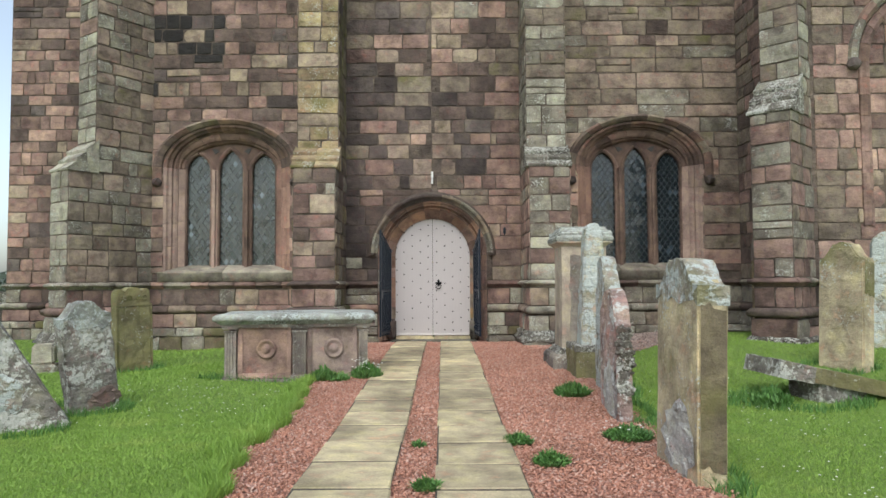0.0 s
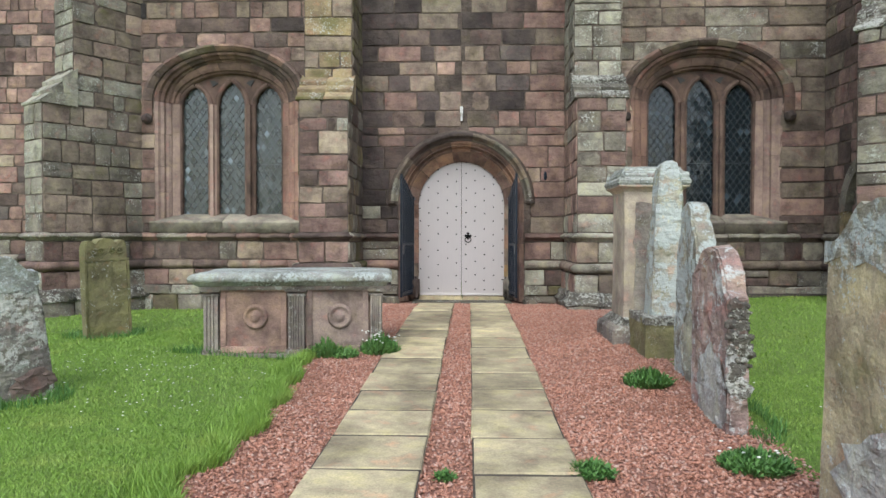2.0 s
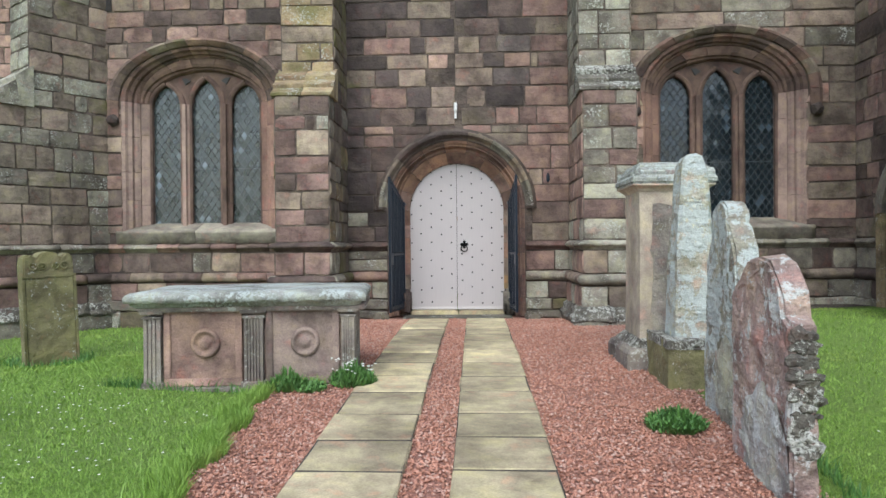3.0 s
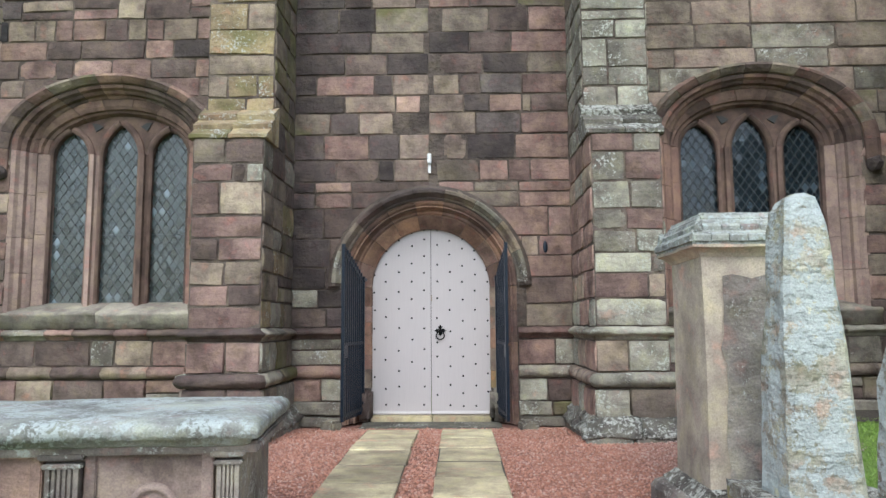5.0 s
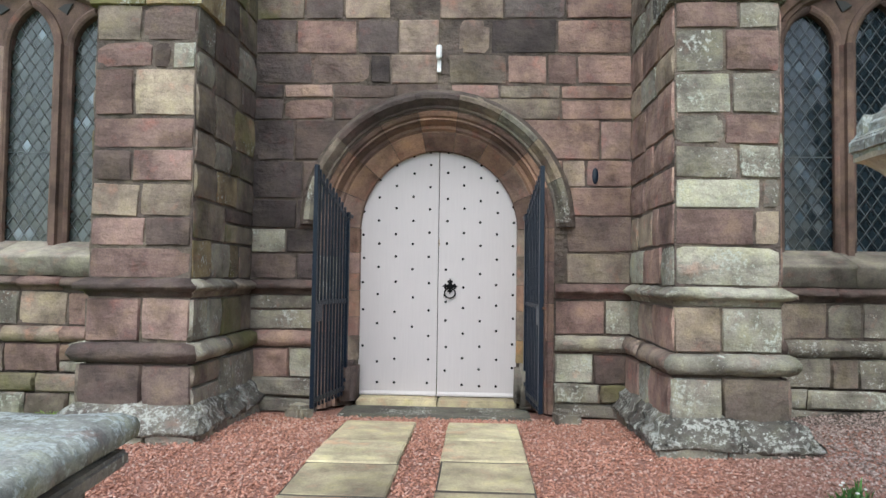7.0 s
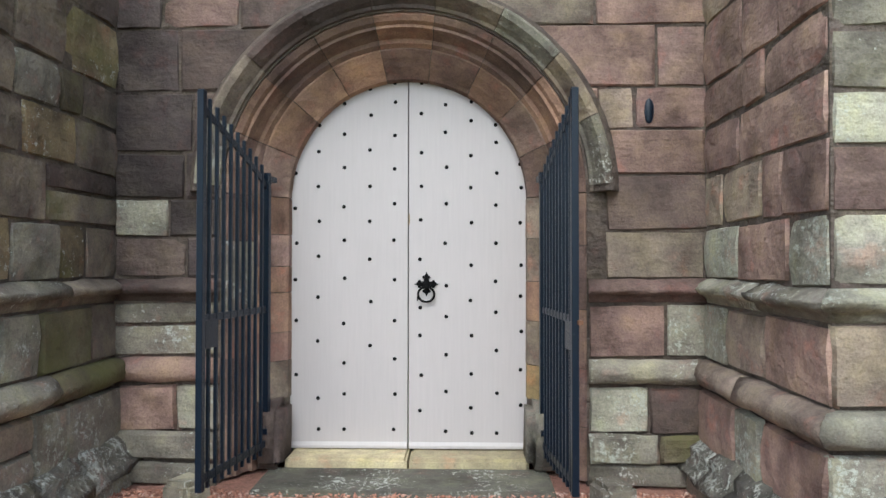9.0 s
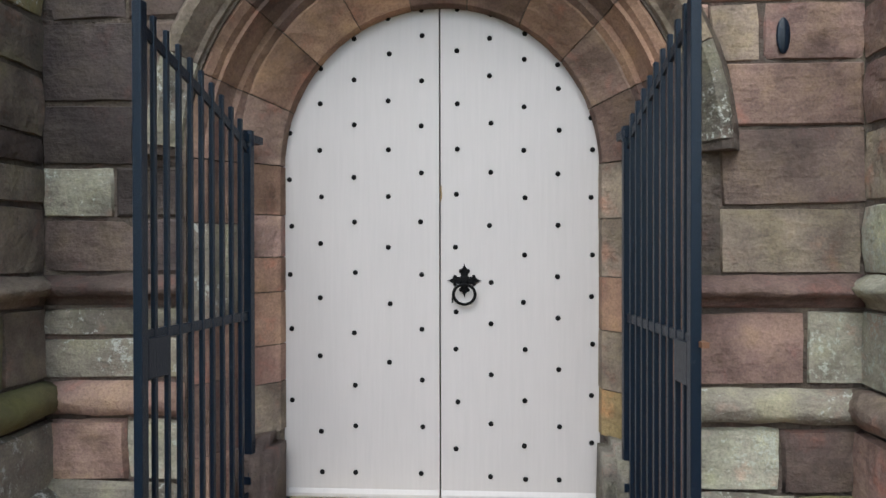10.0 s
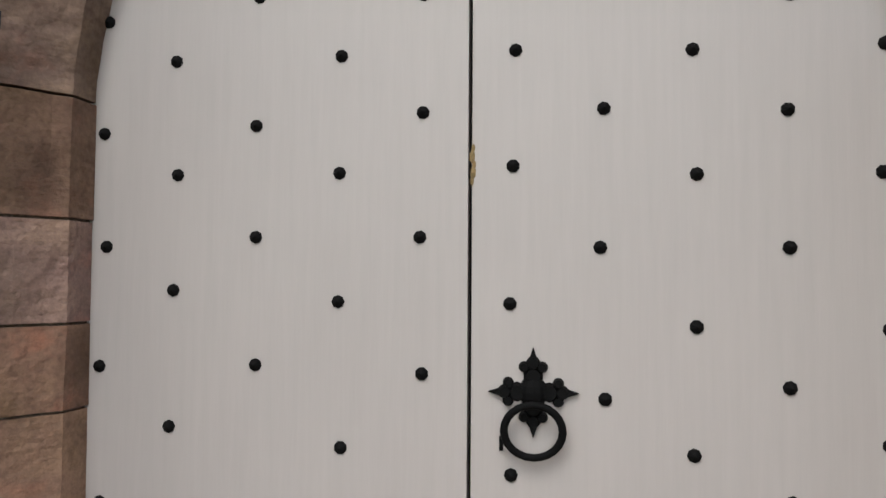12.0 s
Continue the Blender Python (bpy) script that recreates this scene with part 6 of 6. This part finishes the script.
ct, st_ = np.cos(tilt)[:, None], np.sin(tilt)[:, None]
X, Y, Z = shape[..., 0] * ct - shape[..., 2] * st_, shape[..., 1], shape[..., 0] * st_ + shape[..., 2] * ct
ca, sa = np.cos(ang)[:, None], np.sin(ang)[:, None]
P = np.stack([X * ca - Y * sa + x[:, None], X * sa + Y * ca + y[:, None], Z + (lie(x, y) + 0.014 + g.uniform(-0.004, 0.009, n))[:, None]], -1)
tri = np.array([(0, 1, 4), (1, 2, 4), (2, 3, 4), (3, 0, 4), (1, 0, 5), (2, 1, 5), (3, 2, 5), (0, 3, 5)])
F = (np.arange(n)[:, None, None] * 6 + tri[None]).reshape(-1, 3)
tagged(link_mesh("gravel", quick_mesh("gravel", P.reshape(-1, 3), F, GRAVEL)), "loose red crushed-stone chips over the path", "gravel", kind="stuff")


# ---- grass ----
def blades(name, x, y, height, width, material, label, bend=0.5, lift=0.0):
    n = len(x)
    h = height * g.uniform(0.55, 1.35, n)
    a = g.uniform(0, 2 * np.pi, n)
    dx, dy = np.cos(a), np.sin(a)
    lean = h * g.uniform(0.1, bend, n)
    b = g.uniform(0, 2 * np.pi, n)
    lx, ly = np.cos(b) * lean, np.sin(b) * lean
    z = lie(x, y) + lift - 0.004
    w = width * g.uniform(0.6, 1.3, n)
    v = np.empty((n, 5, 3))
    v[:, 0] = np.stack([x - dx * w, y - dy * w, z], 1)
    v[:, 1] = np.stack([x + dx * w, y + dy * w, z], 1)
    v[:, 2] = np.stack([x + dx * w * 0.8 + lx * 0.4, y + dy * w * 0.8 + ly * 0.4, z + h * 0.6], 1)
    v[:, 3] = np.stack([x - dx * w * 0.8 + lx * 0.4, y - dy * w * 0.8 + ly * 0.4, z + h * 0.6], 1)
    v[:, 4] = np.stack([x + lx, y + ly, z + h], 1)
    tri = np.array([(0, 1, 2), (0, 2, 3), (3, 2, 4)])
    f = (np.arange(n)[:, None, None] * 5 + tri[None]).reshape(-1, 3)
    return tagged(link_mesh(name, quick_mesh(name, v.reshape(-1, 3), f, material)), label, "grass", kind="stuff")


def lawn(count, x0, x1, y0, y1, west):
    x, y = scatter(count, y0, y1, x0, x1)
    edge = edge_west(y) + 0.05 * np.sin(9 * y) + 0.03 * np.sin(23 * y) if west else edge_east(y) + 0.05 * np.sin(8 * y)
    keep = (x < edge) if west else (x > edge)
    keep &= ~((x > TX0 - 0.02) & (x < TX1 + 0.1) & (y > TY0 - 0.02) & (y < TY1 + 0.02))
    keep &= ~((x > 2.9) & (y > 13.3 + 0.3 * np.sin(x * 2)))
    keep &= y < np.where(x < -6.4, 17.3, 14.36)
    return x[keep], y[keep]


parts = [lawn(95000, -4.5, -1.2, 3.6, 7.0, True), lawn(52000, -6.5, -1.2, 7.0, 11.0, True), lawn(26000, -11.0, -2.6, 10.0, 17.0, True), lawn(9000, -11.0, -4.5, 4.0, 10.0, True),
         lawn(62000, 1.6, 4.6, 3.6, 8.0, False), lawn(26000, 1.8, 7.0, 8.0, 13.9, False), lawn(8000, 4.6, 8.0, 4.0, 8.0, False)]
for i, ((x, y), h, w) in enumerate(zip(parts, (0.021, 0.027, 0.038, 0.04, 0.021, 0.03, 0.04), (0.0024, 0.0032, 0.0048, 0.006, 0.0025, 0.004, 0.006))):
    blades("grass", x, y, h, w, GRASS, "short bright green lawn grass", 1.5)
# a shaggy, taller fringe along the lawn's edge and round the stones
y = g.uniform(3.6, 9.0, 12000)
x = edge_west(y) - np.abs(g.normal(0, 0.09, 12000)) + 0.05 * np.sin(9 * y) + 0.03
blades("grass", x, y, 0.1, 0.0032, GRASS, "shaggy grass fringe at the edge of the lawn", 0.9)
ring = []
for sx, sy, rx, ry, k in ((1.75, 4.82, 0.16, 0.5, 500), (1.8, 6.9, 0.16, 0.5, 600), (1.96, 8.0, 0.16, 0.5, 400), (-3.65, 7.15, 0.4, 0.25, 800), (-4.0, 6.35, 0.5, 0.3, 700), (-4.75, 10.75, 0.4, 0.25, 500), (4.75, 8.6, 0.4, 0.3, 500), (3.5, 7.1, 0.6, 0.35, 1200), (-2.0, 8.9, 0.9, 0.06, 700)):
    t = g.uniform(0, 2 * np.pi, k)
    r = g.uniform(0.85, 1.3, k)
    ring.append((sx + rx * r * np.cos(t), sy + ry * r * np.sin(t)))
x, y = np.concatenate([p[0] for p in ring]), np.concatenate([p[1] for p in ring])
keep = ((x > edge_east(y) - 0.03) | (x < edge_west(y)))
blades("grass", x[keep], y[keep], 0.085, 0.004, WEED, "long darker grass round the feet of the stones", 0.9)


# ---- weeds in the gravel, daisies on the lawn ----
def weed(at, r, h, count, label, material=None, flowers=0):
    w = thing("weed", (at[0], at[1], low(*at) + 0.01), 0, label, "weed", "weeds in the gravel")
    k = np.random.default_rng(int(at[1] * 100))
    h *= 1.35
    v, f = [], []
    for i in range(count):
        a, rr = k.uniform(0, 2 * np.pi), r * math.sqrt(k.random())
        px, py = rr * math.cos(a), rr * math.sin(a)
        hh = h * (1.15 - 0.7 * rr / r) * k.uniform(0.5, 1.1)
        b = k.uniform(0, 2 * np.pi)
        ln, wd = k.uniform(0.02, 0.05), k.uniform(0.004, 0.01)
        dx, dy = math.cos(b), math.sin(b)
        base = len(v)
        v += [(px, py, hh * 0.5), (px + dx * ln * 0.5 - dy * wd, py + dy * ln * 0.5 + dx * wd, hh * 0.85), (px + dx * ln, py + dy * ln, hh), (px + dx * ln * 0.5 + dy * wd, py + dy * ln * 0.5 - dx * wd, hh * 0.8), (px * 0.8, py * 0.8, 0.0)]
        f += [(base, base + 1, base + 2), (base, base + 2, base + 3), (base + 4, base, base + 3)]
    link_mesh("leaves", quick_mesh("leaves", np.array(v), np.array(f), material or WEED), w)
    if flowers:
        bm = bmesh.new()
        for i in range(flowers):
            a, rr = k.uniform(0, 2 * np.pi), r * math.sqrt(k.random())
            d = bmesh.ops.create_icosphere(bm, subdivisions=1, radius=0.011)["verts"]
            bmesh.ops.scale(bm, verts=d, vec=(1, 1, 0.5))
            bmesh.ops.translate(bm, verts=d, vec=(rr * math.cos(a), rr * math.sin(a), h * k.uniform(0.6, 1.1)))
        tagged(part("flowers", bm, PETAL, w, "small white blossoms"), kind="stuff")
    return w


weed((0.58, 5.65), 0.12, 0.07, 420, "low dark green weed tuft beside the paving")
weed((0.75, 5.0), 0.13, 0.08, 460, "leafy green weed tuft in the gravel")
weed((1.4, 7.75), 0.2, 0.12, 800, "bushy bright green weed in the red gravel")
weed((1.5, 5.8), 0.2, 0.09, 800, "spreading green weed by the headstones", flowers=8)
weed((-0.11, 4.4), 0.09, 0.07, 260, "small weed between the paving tracks")
weed((-0.2, 5.55), 0.05, 0.05, 120, "tiny weed between the paving tracks")
weed((-0.98, 9.02), 0.2, 0.16, 700, "white-flowering plant at the tomb's corner", flowers=40)
weed((-1.5, 8.85), 0.16, 0.14, 420, "green weeds at the tomb's foot")
weed((-1.3, 8.82), 0.14, 0.08, 320, "low weeds at the tomb's foot")
weed((2.15, 11.6), 0.14, 0.16, 420, "green weed with white flowers near the pedestal", flowers=6)
weed((-1.75, 9.9), 0.1, 0.05, 150, "low green weed in the gravel behind the tomb")
weed((3.2, 6.95), 0.2, 0.14, 500, "dark leafy weeds beside the fallen slab")
# daisies: one mesh of small flat heads
dn = 240
cx2 = np.concatenate([g.normal(-3.0, 0.8, dn // 3), g.normal(-2.4, 0.5, dn // 6), g.normal(2.9, 0.5, dn // 4), g.normal(3.0, 0.6, dn // 4)])
cy2 = np.concatenate([g.normal(8.1, 0.35, dn // 3), g.normal(6.9, 0.5, dn // 6), g.normal(6.4, 0.7, dn // 4), g.normal(4.6, 0.4, dn // 4)])
keep = (cx2 < edge_west(cy2) - 0.1) | (cx2 > edge_east(cy2) + 0.25)
cx2, cy2 = cx2[keep], cy2[keep]
k = np.arange(6) * np.pi / 3
hx = np.concatenate([[0.0], 0.009 * np.cos(k)])
hy = np.concatenate([[0.0], 0.009 * np.sin(k)])
hz = np.array([0.003, 0, 0, 0, 0, 0, 0])
V = np.stack([cx2[:, None] + hx, cy2[:, None] + hy, (lie(cx2, cy2) + 0.045)[:, None] + hz], -1).reshape(-1, 3)
tri = np.array([(0, i, i % 6 + 1) for i in range(1, 7)])
F = (np.arange(len(cx2))[:, None, None] * 7 + tri[None]).reshape(-1, 3)
tagged(link_mesh("daisies", quick_mesh("daisies", V, F, PETAL)), "small white daisies scattered in the lawn", "daisies", kind="stuff")

# ---- beyond the churchyard: a field wall, hedge and low hills ----
bm = bmesh.new()
fr = random.Random(3)
x = -26.0
while x < -9.5:
    w = fr.uniform(0.25, 0.5)
    z = -0.3
    while z < 1.05:
        h = fr.uniform(0.16, 0.28)
        add_box(bm, x + fr.uniform(0, 0.03), x + w, 20.0 + fr.uniform(-0.05, 0.03), 20.5, z + 0.01, z + h)
        z += h
    x += w
tagged(part("field_wall", bm, FIELD), "grey dry-stone boundary wall spotted with lichen", "wall", kind="structure")
hv, hf = [], []
hn = 60
for j in range(5):
    for i in range(hn):
        r = 240 + j * 60
        px, py = r * math.cos(math.pi * (0.35 + 0.6 * i / (hn - 1))), r * math.sin(math.pi * (0.35 + 0.6 * i / (hn - 1)))
        hv.append((px, py, -1 + j * 4.2 * (0.8 + 0.3 * math.sin(i * 0.4 + j)) - (9 if j == 4 else 0)))
for j in range(4):
    for i in range(hn - 1):
        hf.append((j * hn + i, j * hn + i + 1, (j + 1) * hn + i + 1, (j + 1) * hn + i))
tagged(link_mesh("backdrop", quick_mesh("backdrop", np.array(hv), np.array(hf), HILL)), "low hazy green hills beyond the fields", "hills", kind="structure")
hn = 9000
t = g.uniform(0.62, 0.9, hn) * np.pi
r = g.uniform(112, 128, hn)
hx, hy = r * np.cos(t), r * np.sin(t)
tall = 2.2 + 2.6 * np.abs(np.sin(t * 41) * np.sin(t * 17 + 1))
hz = g.uniform(0.0, 1.0, hn) * tall
sz = 0.45
d = g.normal(0, sz, (hn, 3, 3))
V = (np.stack([hx, hy, hz], 1)[:, None, :] + d).reshape(-1, 3)
F = np.arange(hn * 3).reshape(-1, 3)
tagged(link_mesh("backdrop_hedge", quick_mesh("backdrop_hedge", V, F, HEDGE)), "far hedge and trees along the fields", "hedge", kind="structure")
